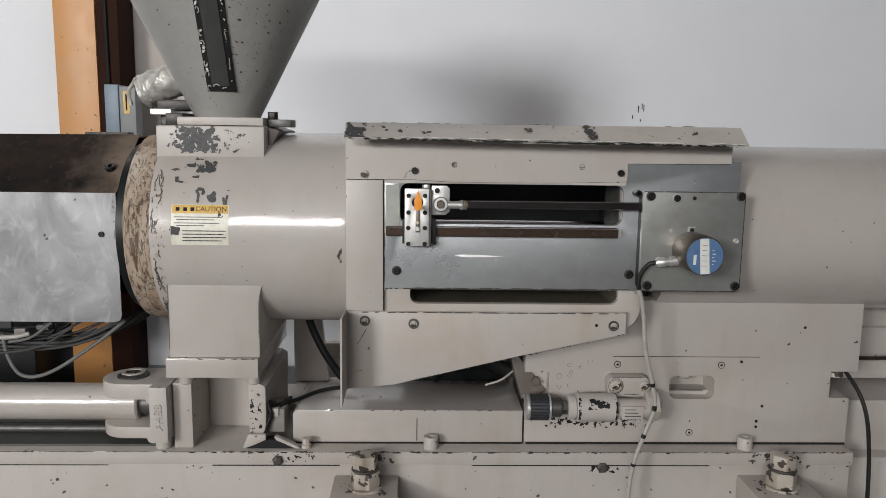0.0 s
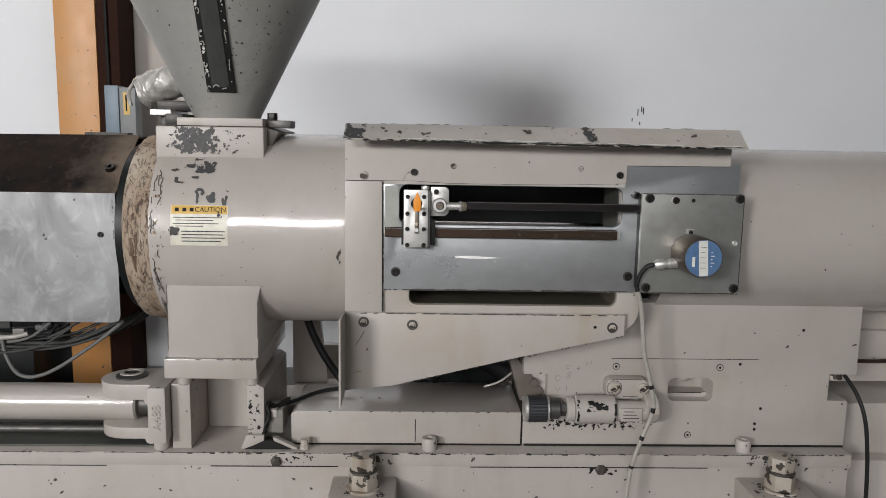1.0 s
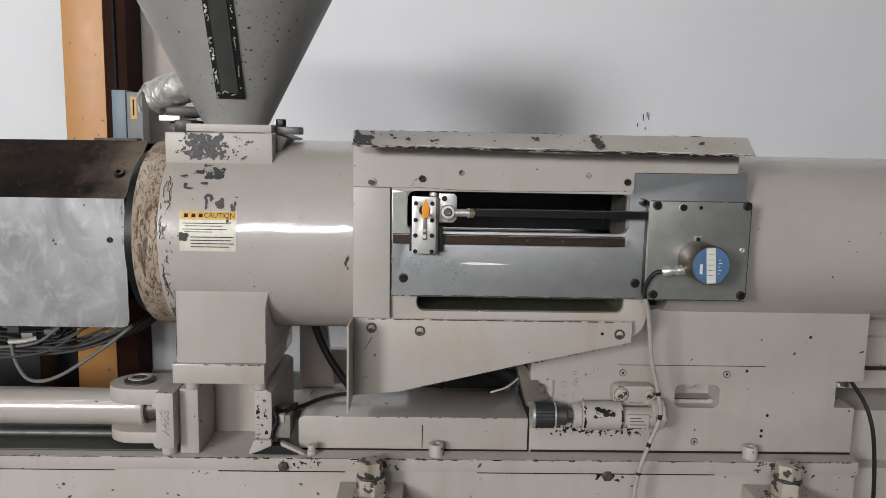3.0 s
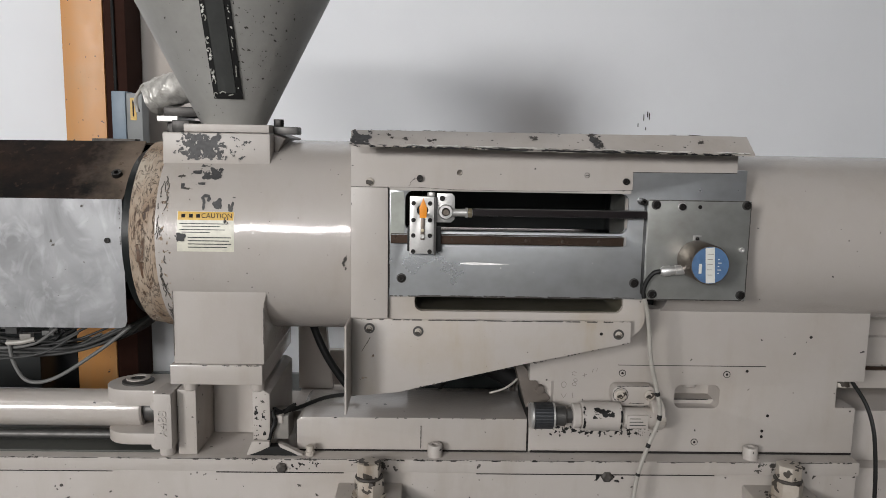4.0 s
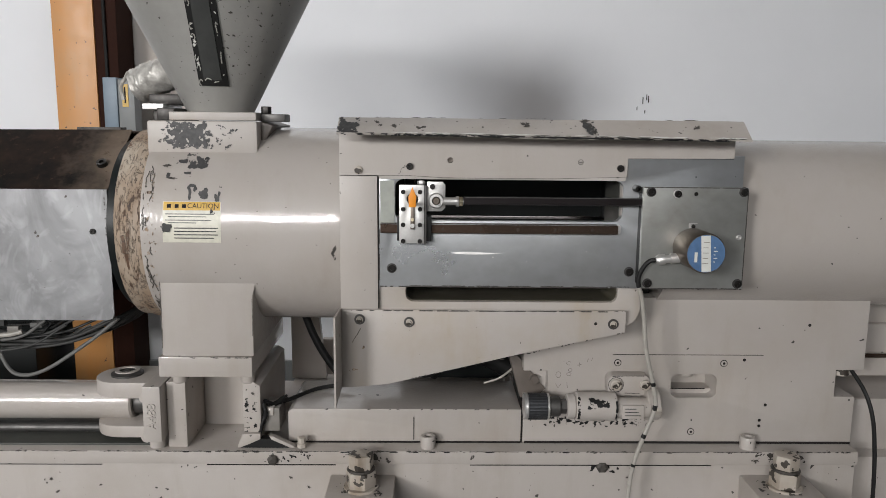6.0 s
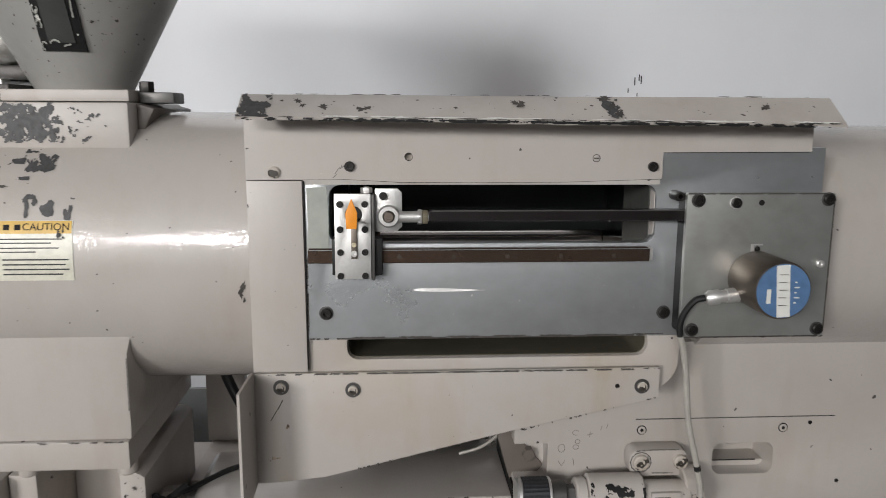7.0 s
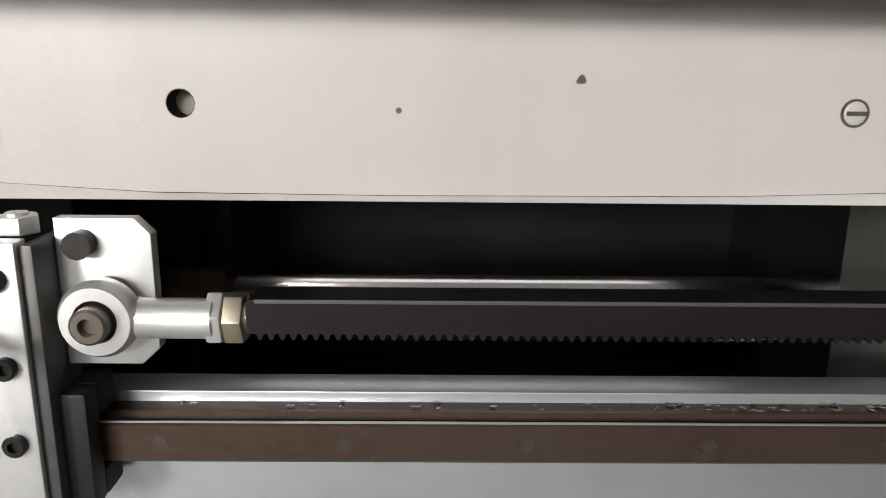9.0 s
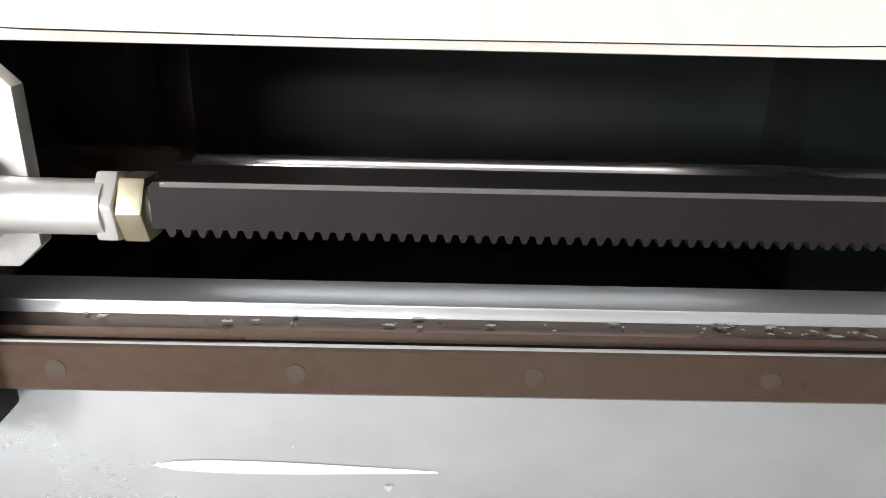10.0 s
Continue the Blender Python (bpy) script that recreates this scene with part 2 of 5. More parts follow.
def scuffed_sheet():
    """Aluminium sheet with wiped swirls, dull clouds and dark scuffs."""
    m, nt, bsdf, co = nodes_of("scuffed_aluminium_sheet")
    cloud = step_of(nt, tex_noise(nt, co, 6.0, 5.0, 0.6, (1, 1, 0.8), 1.6), 0.36, 0.72)
    swirl = step_of(nt, tex_noise(nt, co, 16.0, 3.0, 0.5, (1, 1, 0.7), 2.6), 0.52, 0.70)
    c = mix_colour(nt, cloud, (0.29, 0.293, 0.30), (0.165, 0.165, 0.17))
    c = mix_colour(nt, math_of(nt, "MULTIPLY", swirl, 0.5), c, (0.42, 0.425, 0.435))
    scuff = step_of(nt, tex_noise(nt, co, 70.0, 4.0, 0.6, (0.6, 1, 1.4), 1.0), 0.70, 0.73)
    c = mix_colour(nt, math_of(nt, "MULTIPLY", scuff, 0.7), c, (0.06, 0.055, 0.05))
    nt.links.new(c, bsdf.inputs["Base Color"])
    bsdf.inputs["Metallic"].default_value = 0.55
    nt.links.new(math_of(nt, "ADD", math_of(nt, "MULTIPLY", cloud, 0.15), 0.46), bsdf.inputs["Roughness"])
    bump_of(nt, bsdf, tex_noise(nt, co, 9.0, 3.0, 0.5, None, 1.0), 0.25, 0.006)
    return m


def concrete():
    m, nt, bsdf, co = nodes_of("worn_concrete")
    c = mix_colour(nt, tex_noise(nt, co, 3.0, 8.0, 0.6), (0.17, 0.168, 0.163), (0.10, 0.099, 0.096))
    nt.links.new(c, bsdf.inputs["Base Color"])
    bsdf.inputs["Roughness"].default_value = 0.6
    bump_of(nt, bsdf, tex_noise(nt, co, 60.0, 5.0), 0.2, 0.004)
    return m


def clear_glass():
    m, nt, bsdf, co = nodes_of("window_glass")
    bsdf.inputs["Base Color"].default_value = (0.95, 0.97, 0.96, 1)
    bsdf.inputs["Roughness"].default_value = 0.02
    bsdf.inputs["Transmission Weight"].default_value = 1.0
    return m


M_RUST, M_SCORCH, M_WALL, M_FLOOR, M_GLASS, M_ALU = rusty(), scorched(), shaded_wall(), concrete(), clear_glass(), scuffed_sheet()
M_PLAINWALL = plain("grey_hall_paint", (0.30, 0.305, 0.31), 0.7, 0, 0.15, 2)

# ---- mesh helpers ----
WORLD = {}


def thing(name, at, label, category, group="", kind=""):
    ob = new(name)
    ob.location = at
    ob.empty_display_size = 0.05
    WORLD[ob] = Matrix.Translation(at)
    return tagged(ob, label, category, group, kind)


def link_mesh(name, me, parent, label="", at=None):
    ob = new(name, me)
    m = at if at is not None else Matrix.Identity(4)
    if parent is not None:
        ob.parent = parent
        ob.matrix_parent_inverse = WORLD[parent].inverted()
    ob.matrix_basis = m
    WORLD[ob] = m
    if label:
        ob["label"] = label
    return ob


def mesh_of(name, bm, material, angle=35):
    bmesh.ops.recalc_face_normals(bm, faces=bm.faces[:])
    me = bpy.data.meshes.new(name)
    bm.to_mesh(me)
    bm.free()
    me.materials.append(material)
    for p in me.polygons:
        p.use_smooth = True
    me.set_sharp_from_angle(angle=radians(angle))
    return me


def part(name, bm, material, parent, label=""):
    return link_mesh(name, mesh_of(name, bm, material), parent, label)


def solo(name, bm, material, label, category, group="", kind=""):
    return tagged(link_mesh(name, mesh_of(name, bm, material), None), label, category, group, kind)


def soften(bm, width, segments=2, limit=28):
    edges = [e for e in bm.edges if len(e.link_faces) == 2 and e.calc_face_angle(0) > radians(limit)]
    if width > 0 and edges:
        bmesh.ops.bevel(bm, geom=edges, offset=width, segments=segments, affect="EDGES", profile=0.6, clamp_overlap=True)
    return bm


def box(x0, x1, y0, y1, z0, z1, bevel=0.0):
    bm = bmesh.new()
    bmesh.ops.create_cube(bm, size=1, matrix=Matrix.LocRotScale(((x0 + x1) / 2, (y0 + y1) / 2, (z0 + z1) / 2), None, (x1 - x0, y1 - y0, z1 - z0)))
    return soften(bm, bevel)


def rr(x0, x1, z0, z1, r, n=5):
    pts = []
    for cx, cz, a in ((x1 - r, z0 + r, -90), (x1 - r, z1 - r, 0), (x0 + r, z1 - r, 90), (x0 + r, z0 + r, 180)):
        for i in range(n + 1):
            t = radians(a + 90 * i / n)
            pts.append((cx + r * math.cos(t), cz + r * math.sin(t)))
    return pts


def disc(cx, cz, r, n=20, a0=0.0):
    return [(cx + r * math.cos(a0 + 2 * math.pi * i / n), cz + r * math.sin(a0 + 2 * math.pi * i / n)) for i in range(n)]


def prism(outline, y0, y1, holes=(), bevel=0.0, m=None):
    """An outline in x and z, pushed from y0 to y1, with holes through it."""
    bm = bmesh.new()
    edges = []
    for loop in (outline, *holes):
        vs = [bm.verts.new((x, y0, z)) for x, z in loop]
        edges += [bm.edges.new((vs[i], vs[(i + 1) % len(vs)])) for i in range(len(vs))]
    if holes:
        bmesh.ops.triangle_fill(bm, use_beauty=True, edges=edges)
    else:
        bm.faces.new(bm.verts[:])
    res = bmesh.ops.extrude_face_region(bm, geom=bm.faces[:])
    bmesh.ops.translate(bm, vec=(0, y1 - y0, 0), verts=[v for v in res["geom"] if isinstance(v, bmesh.types.BMVert)])
    bmesh.ops.recalc_face_normals(bm, faces=bm.faces[:])
    soften(bm, bevel)
    if m is not None:
        bmesh.ops.transform(bm, matrix=m, verts=bm.verts[:])
    return bm


def lathe(profile, origin, axis, seg=32, close=False):
    """Rings of (radius, way along the axis)."""
    bm = bmesh.new()
    q = Vector((0, 0, 1)).rotation_difference(Vector(axis).normalized())
    o = Vector(origin)
    rings = []
    for r, s in profile:
        if r < 1e-6:
            rings.append([bm.verts.new(o + q @ Vector((0, 0, s)))])
        else:
            rings.append([bm.verts.new(o + q @ Vector((r * math.cos(2 * math.pi * i / seg), r * math.sin(2 * math.pi * i / seg), s))) for i in range(seg)])
    pairs = list(zip(rings, rings[1:]))
    if close:
        pairs.append((rings[-1], rings[0]))
    for a, b in pairs:
        for i in range(seg):
            j = (i + 1) % seg
            if len(a) == 1 and len(b) == 1:
                continue
            if len(a) == 1:
                bm.faces.new((a[0], b[i], b[j]))
            elif len(b) == 1:
                bm.faces.new((a[i], a[j], b[0]))
            else:
                bm.faces.new((a[i], a[j], b[j], b[i]))
    return bm


def rod(p0, p1, r, seg=28, bevel=0.0):
    d = Vector(p1) - Vector(p0)
    n = d.length
    b = min(bevel, r * 0.5, n * 0.4)
    prof = [(0, 0), (r - b, 0), (r, b), (r, n - b), (r - b, n), (0, n)] if b > 0 else [(0, 0), (r, 0), (r, n), (0, n)]
    return lathe(prof, p0, d, seg)


def sweep(points, r, seg=10, steps=6, wobble=0.0):
    """A round cable along a smooth line through the points."""
    p = [Vector(v) for v in points]
    p = [2 * p[0] - p[1]] + p + [2 * p[-1] - p[-2]]
    line = []
    for i in range(1, len(p) - 2):
        for k in range(steps):
            t = k / steps
            a, b, c, d = p[i - 1:i + 3]
            line.append(0.5 * (2 * b + (c - a) * t + (2 * a - 5 * b + 4 * c - d) * t * t + (3 * b - a - 3 * c + d) * t ** 3))
    line.append(p[-2])
    bm = bmesh.new()
    rings, side = [], Vector((0.3, 1, 0.2))
    for i, v in enumerate(line):
        tan = (line[min(i + 1, len(line) - 1)] - line[max(i - 1, 0)]).normalized()
        side = (side - tan * side.dot(tan)).normalized()
        up = tan.cross(side)
        ring = []
        for k in range(seg):
            t = 2 * math.pi * k / seg
            rad = r * (1 + wobble * noise.noise(v * 110 + Vector((math.cos(t), math.sin(t), 0)) * 2.6))
            ring.append(bm.verts.new(v + rad * (math.cos(t) * side + math.sin(t) * up)))
        rings.append(ring)
    for a, b in zip(rings, rings[1:]):
        for k in range(seg):
            bm.faces.new((a[k], a[(k + 1) % seg], b[(k + 1) % seg], b[k]))
    bm.faces.new(rings[0])
    bm.faces.new(rings[-1])
    return bm


def join(*bms):
    out = bmesh.new()
    for b in bms:
        me = bpy.data.meshes.new("tmp")
        b.to_mesh(me)
        b.free()
        out.from_mesh(me)
        bpy.data.meshes.remove(me)
    return out


CACHE = {}


def cap_screw(parent, x, y, z, r=0.005, h=0.004, material=None, name="cap_screw", turn=0.0, slot=False, axis="-y"):
    """A socket or slotted screw head that stands on the plane y and faces the front."""
    material = material or M_SCREW
    key = (round(r, 5), round(h, 5), material.name, slot)
    if key not in CACHE:
        if slot:
            bm = lathe([(0, 0.001), (r * 1.0, 0.001), (r, -h * 0.5), (r * 0.75, -h * 0.9), (0, -h)], (0, 0, 0), (0, 1, 0), 20)
            bm2 = box(-r * 0.8, r * 0.8, -h * 1.12, -h * 0.7, -r * 0.1, r * 0.1)
            bm = join(bm, bm2)
        else:
            k = r * 0.5
            bm = lathe([(0, -h * 0.3), (k, -h * 0.3), (k, -h), (r * 0.86, -h), (r, -h * 0.85), (r, 0.001), (0, 0.001)], (0, 0, 0), (0, 1, 0), 18)
        CACHE[key] = mesh_of(name, bm, material, 30)
    return link_mesh(name, CACHE[key], parent, at=pose(x, y, z, 0, turn, 0))


def washer(parent, x, y, z, r, material, h=0.0012):
    return part("washer", lathe([(r * 0.55, -h), (r, -h), (r, 0.0005), (r * 0.55, 0.0005)], (x, y, z), (0, 1, 0), 20, True), material, parent)


def flake(bm, rng, to_place, u, v, size, aspect=1.0, n=9):
    """One irregular scrap of missing paint; to_place turns (u, v) into a place."""
    n = 14
    lean = rng.uniform(-0.5, 0.5)
    pts = []
    for i in range(n):
        t = 2 * math.pi * i / n
        rad = size * (0.55 + 0.45 * rng.random()) * (1.0 if i % 2 else rng.uniform(0.35, 0.9))
        du, dv = rad * aspect * math.cos(t), rad * math.sin(t)
        pts.append(bm.verts.new(to_place(u + du + lean * dv * aspect, v + dv)))
    bm.faces.new(pts)


def flakes(name, parent, to_place, spots, seed, material=None, label="dark bare spots where paint chipped off"):
    """spots: rows of (u, v, size, aspect)."""
    rng = random.Random(seed)
    bm = bmesh.new()
    for u, v, size, aspect in spots:
        flake(bm, rng, to_place, u, v, size, aspect)
    me = bpy.data.meshes.new(name)
    bm.to_mesh(me)
    bm.free()
    me.materials.append(material or M_CHIP)
    ob = link_mesh(name, me, parent, label)
    return tagged(ob, kind="stuff")


def eroded(name, parent, to_place, u0, u1, v0, v1, cells, seed, cut=0.0, grain=60.0, material=None, label="dark bare patch with ragged edge", vscale=1.0):
    """A ragged patch of bare metal, worn out of the paint towards its rim."""
    bm = bmesh.new()
    nu, nv = cells
    verts = {}

    def corner(i, k):
        if (i, k) not in verts:
            verts[(i, k)] = bm.verts.new(to_place(u0 + (u1 - u0) * i / nu, v0 + (v1 - v0) * k / nv))
        return verts[(i, k)]

    for i in range(nu):
        for k in range(nv):
            a, b = (2 * (i + 0.5) / nu - 1), (2 * (k + 0.5) / nv - 1)
            rim = max(abs(a), abs(b)) ** 3
            p = Vector(((u1 - u0) * i / nu * grain, (v1 - v0) * k / nv * grain * vscale, seed * 7.3))
            val = noise.noise(p) + 0.5 * noise.noise(p * 2.3) + 0.3 * noise.noise(p * 5.1)
            if val + 0.55 - 0.9 * rim > cut:
                bm.faces.new((corner(i, k), corner(i + 1, k), corner(i + 1, k + 1), corner(i, k + 1)))
    me = bpy.data.meshes.new(name)
    bm.to_mesh(me)
    bm.free()
    me.materials.append(material or M_CHIP)
    return tagged(link_mesh(name, me, parent, label), kind="stuff")


def scatter(seed, n, u0, u1, v0, v1, smin, smax, aspect=1.6):
    rng = random.Random(seed)
    return [(rng.uniform(u0, u1), rng.uniform(v0, v1), smin + (smax - smin) * rng.random() ** 3, rng.uniform(0.6, aspect)) for _ in range(n)]


def on_front(y):
    return lambda u, v: (u, y - 0.0005, v)


def writing(text, parent, size, m, material, name="lettering", depth=0.0):
    cu = bpy.data.curves.new(name, "FONT")
    cu.body, cu.size, cu.align_x, cu.align_y = text, size, "CENTER", "CENTER"
    cu.extrude = depth
    tmp = new("tmp_text", cu)
    me = bpy.data.meshes.new_from_object(tmp.evaluated_get(bpy.context.evaluated_depsgraph_get()))
    bpy.data.objects.remove(tmp)
    bpy.data.curves.remove(cu)
    me.materials.append(material)
    return me




def strokes(name, parent, to_place, lines, width, seed, material, label, ragged=0.35):
    """Uneven bands of the given width along lines of (u, v)."""
    rng = random.Random(seed)
    bm = bmesh.new()
    for line in lines:
        pts = []
        for (a, b), (c, d) in zip(line, line[1:]):
            n = max(2, int(math.hypot(c - a, d - b) / (width * 0.6)))
            pts += [(a + (c - a) * i / n, b + (d - b) * i / n) for i in range(n)]
        pts.append(line[-1])
        rows = []
        for i, (u, v) in enumerate(pts):
            p0, p1 = pts[max(i - 1, 0)], pts[min(i + 1, len(pts) - 1)]
            du, dv = p1[0] - p0[0], p1[1] - p0[1]
            k = max(math.hypot(du, dv), 1e-9)
            w = [0.5 * width * (1 + ragged * rng.uniform(-1, 1)) * (0.7 if i in (0, len(pts) - 1) else 1) for _ in (0, 1)]
            rows.append([bm.verts.new(to_place(u - dv / k * w[0], v + du / k * w[0])), bm.verts.new(to_place(u + dv / k * w[1], v - du / k * w[1]))])
        for a, b in zip(rows, rows[1:]):
            bm.faces.new((a[0], a[1], b[1], b[0]))
    me = bpy.data.meshes.new(name)
    bm.to_mesh(me)
    bm.free()
    me.materials.append(material)
    return tagged(link_mesh(name, me, parent, label), kind="stuff")


def ring(cu, cv, ru, rv, a0=0, a1=360, n=12):
    return [(cu + ru * math.cos(radians(a0 + (a1 - a0) * i / n)), cv + rv * math.sin(radians(a0 + (a1 - a0) * i / n))) for i in range(n + 1)]


# ---- the hall ----
# Except the north wall, this shell is unseen, added to enclose the light.
solo("floor", box(-5, 5, -3.2, 2.9, -0.1, 0), M_FLOOR, "worn grey concrete factory floor", "floor", kind="structure")
solo("ceiling", box(-5.2, 5.2, -3.4, 2.9, 3.4, 3.55), M_PLAINWALL, "plain pale grey hall ceiling", "ceiling", kind="structure")
solo("wall_north", box(-5.2, 5.2, 2.7, 2.9, 0, 3.4), M_WALL, "white wall with painted shadow and brown patch behind the machine", "wall", kind="structure")
solo("wall_west", box(-5.2, -5, -3.2, 2.7, 0, 3.4), M_PLAINWALL, "plain pale grey hall wall", "wall", kind="structure")
solo("wall_east", box(5, 5.2, -3.2, 2.7, 0, 3.4), M_PLAINWALL, "plain pale grey hall wall", "wall", kind="structure")
SPANS = ((-3.35, -2.25, 1.80, 2.84, 2), (-1.60, -0.40, 2.12, 2.52, 2), (-0.25, 1.75, 2.07, 2.57, 3))
solo("wall_south", prism([(-5.2, 0), (5.2, 0), (5.2, 3.4), (-5.2, 3.4)], -3.4, -3.2, [[(w0, z0), (w1, z0), (w1, z1), (w0, z1)] for w0, w1, z0, z1, n in SPANS]), M_PLAINWALL,
     "pale grey wall with three high windows", "wall", kind="structure")
for number, (w0, w1, z0, z1, n) in enumerate(SPANS):
    win = thing("window_%d" % (number + 1), ((w0 + w1) / 2, -3.3, z0), "high factory window with white frame", "window", kind="structure")
    step = (w1 - w0 - 0.04) / n
    cells = [(w0 + 0.04 + i * step, w0 + (i + 1) * step) for i in range(n)]
    wframe = part("window_frame", prism([(w0, z0), (w1, z0), (w1, z1), (w0, z1)], -3.34, -3.26, [[(x0, z0 + 0.04), (x1, z0 + 0.04), (x1, z1 - 0.04), (x0, z1 - 0.04)] for x0, x1 in cells]), M_LAMP, win)
    for x0, x1 in cells:
        pane = part("pane", box(x0, x1, -3.305, -3.30, z0 + 0.04, z1 - 0.04), M_GLASS, wframe)
        pane.visible_shadow = False
# Bodies for the added fill tubes, out of view.
for lx, ly in ((-2.4, -0.6), (-0.9, 2.0)):
    solo("added_batten", box(lx - 0.65, lx + 0.65, ly - 0.1, ly + 0.1, 3.3, 3.4, 0.01), M_LAMP, "added unseen white batten for the fill light", "lamp", "ceiling battens")
# Block added only to darken the background left of the column.
solo("dark_backdrop", box(-2.4, -1.14, 2.42, 2.69, 0, 0.86, 0.006), M_CAVITY, "dark block added as dark background by the wall", "cabinet")
solo("baseboard", box(-1.0, 4.9, 2.685, 2.6995, 0, 0.66), M_SWITCH2, "dark grey painted dado along the wall", "dado", kind="structure")

col = thing("column", (-1.0, 2.6, 0), "orange painted steel column with dark brown side", "column", kind="structure")
part("column_face", box(-1.093, -0.970, 2.56, 2.575, 0, 3.4, 0.002), M_COLUMN, col, "orange painted face with small chips")
part("column_web", box(-1.045, -1.02, 2.575, 2.695, 0, 3.4), M_BROWN, col)
part("column_flange", box(-0.9698, -0.905, 2.566, 2.695, 0, 3.4, 0.002), M_BROWN, col, "dark brown side")
part("column_cable", rod((-0.938, 2.56, 1.58), (-0.948, 2.56, 3.3), 0.005, 8), M_BLACK, col)
sw = thing("switch_box", (-0.88, 2.53, 1.42), "grey blue metal switch box on the column", "switch box")
part("body", box(-0.931, -0.890, 2.505, 2.565, 1.421, 1.579, 0.003), M_SWITCH, sw, "pale blue grey box side")
part("cover", box(-0.8895, -0.842, 2.51, 2.565, 1.421, 1.574, 0.003), M_SWITCH2, sw, "dark grey cover")
sticker = part("sticker", box(-0.877, -0.859, 2.508, 2.5096, 1.494, 1.56), M_LABEL_Y, sw, "small yellow sticker")
part("sticker_print", box(-0.870, -0.866, 2.5072, 2.5078, 1.505, 1.552), M_INK, sticker)
wm = thing("wall_scribble", (0.72, 2.699, 1.5), "small dark pencil strokes on the white wall", "marks")
for dx, dz, h in ((0, 0.0, 0.022), (0.012, 0.012, 0.018), (0.018, 0.004, 0.022), (-0.018, -0.02, 0.012), (0.008, -0.03, 0.01)):
    part("stroke", box(0.718 + dx, 0.7205 + dx, 2.6985, 2.6997, 1.525 + dz, 1.525 + dz + h), M_INK, wm)

# ---- machine bed ----
bed = thing("machine_bed", (0.0, 1.55, 0.0), "cream painted cast machine bed with chipped edges", "machine bed")
part("body", box(-1.5, 0.742, 1.381, 1.72, 0.05, 0.904, 0.004), M_CREAM2, bed)
part("top_strip", box(-1.5, 0.742, 1.375, 1.72, 0.904, 0.927, 0.002), M_CREAM2, bed, "cream top strip with worn edge")
part("end_body", box(0.742, 1.6, 1.44, 1.72, 0.05, 0.89, 0.004), M_CREAM2, bed)
part("end_top", box(0.745, 1.6, 1.47, 1.72, 0.89, 0.985, 0.004), M_CREAM2, bed)
part("plinth", box(-1.4, 1.5, 1.42, 1.68, 0.0, 0.05), M_DARKSTEEL, bed)
part("slide_cover", prism([(-0.202, 0.9275), (0.1865, 0.9275), (0.1865, 0.9855), (-0.194, 0.9855), (-0.202, 0.98)], 1.41, 1.555, bevel=0.002), M_CREAM, bed, "smooth cream slide cover")
part("joint", box(0.0065, 0.0078, 1.4092, 1.41, 0.932, 0.972), M_INK, bed)
# Dark strips drawn as contact shade under and beside the slide cover.
part("joint", box(-0.20, 0.186, 1.4078, 1.4098, 0.9272, 0.9296), M_INK, bed)
part("joint", box(0.1866, 0.1882, 1.409, 1.45, 0.9275, 1.0), M_INK, bed)
part("seam", box(-1.5, -0.5, 1.3802, 1.381, 0.9000, 0.9012), M_INK, bed)
part("seam", box(-0.33, -0.12, 1.3802, 1.381, 0.8996, 0.9012), M_INK, bed)
part("seam", box(0.10, 0.50, 1.3802, 1.381, 0.8998, 0.9012), M_INK, bed)
eroded("grime", bed, on_front(1.3748), -0.26, -0.12, 0.9045, 0.9262, (180, 28), 64, 0.85, 110.0, M_BLACK, "black oil by the plug")
eroded("grime", bed, on_front(1.381), 0.285, 0.35, 0.886, 0.903, (90, 24), 65, 0.6, 120.0, M_BLACK, "black oil round the plug")
eroded("edge_mark", bed, on_front(1.3748), -0.7, 0.74, 0.9235, 0.9268, (900, 5), 66, 0.75, 60.0, M_BLACK, "dark chips along the upper edge")
for sx, sy in ((0.031, 1.392), (0.563, 1.392)):
    part("stop_pin", lathe([(0.0, 0.0), (0.0125, 0.0), (0.0125, 0.018), (0.0115, 0.020), (0.006, 0.020), (0.006, 0.014), (0, 0.014)], (sx, sy, 0.927), (0, 0, 1), 20), M_CREAM2, bed, "short painted pin")
part("drain_plug", lathe([(0, 0), (0.010, 0), (0.010, 0.006), (0.006, 0.009), (0, 0.009)], (0.318, 1.381, 0.899), (0, -1, 0), 6), M_CHIP, bed, "dark flaking hex plug")
part("drain_plug", lathe([(0, 0), (0.009, 0), (0.009, 0.008), (0.005, 0.011), (0, 0.011)], (-0.222, 1.378, 0.912), (0.2, -1, 0), 6), M_CHIP, bed, "dark flaking hex plug")
rngb = random.Random(5)
flakes("paint_chip", bed, on_front(1.381), scatter(11, 60, -0.7, 0.74, 0.83, 0.90, 0.0008, 0.004), 11)
flakes("paint_chip", bed, on_front(1.375), [(rngb.uniform(-0.7, 0.74), 0.9265, rngb.uniform(0.0008, 0.0026), rngb.uniform(1, 4)) for _ in range(55)], 12)
flakes("paint_chip", bed, on_front(1.41), [(rngb.uniform(-0.2, 0.18), 0.985, rngb.uniform(0.0008, 0.002), rngb.uniform(1, 3)) for _ in range(14)], 13)


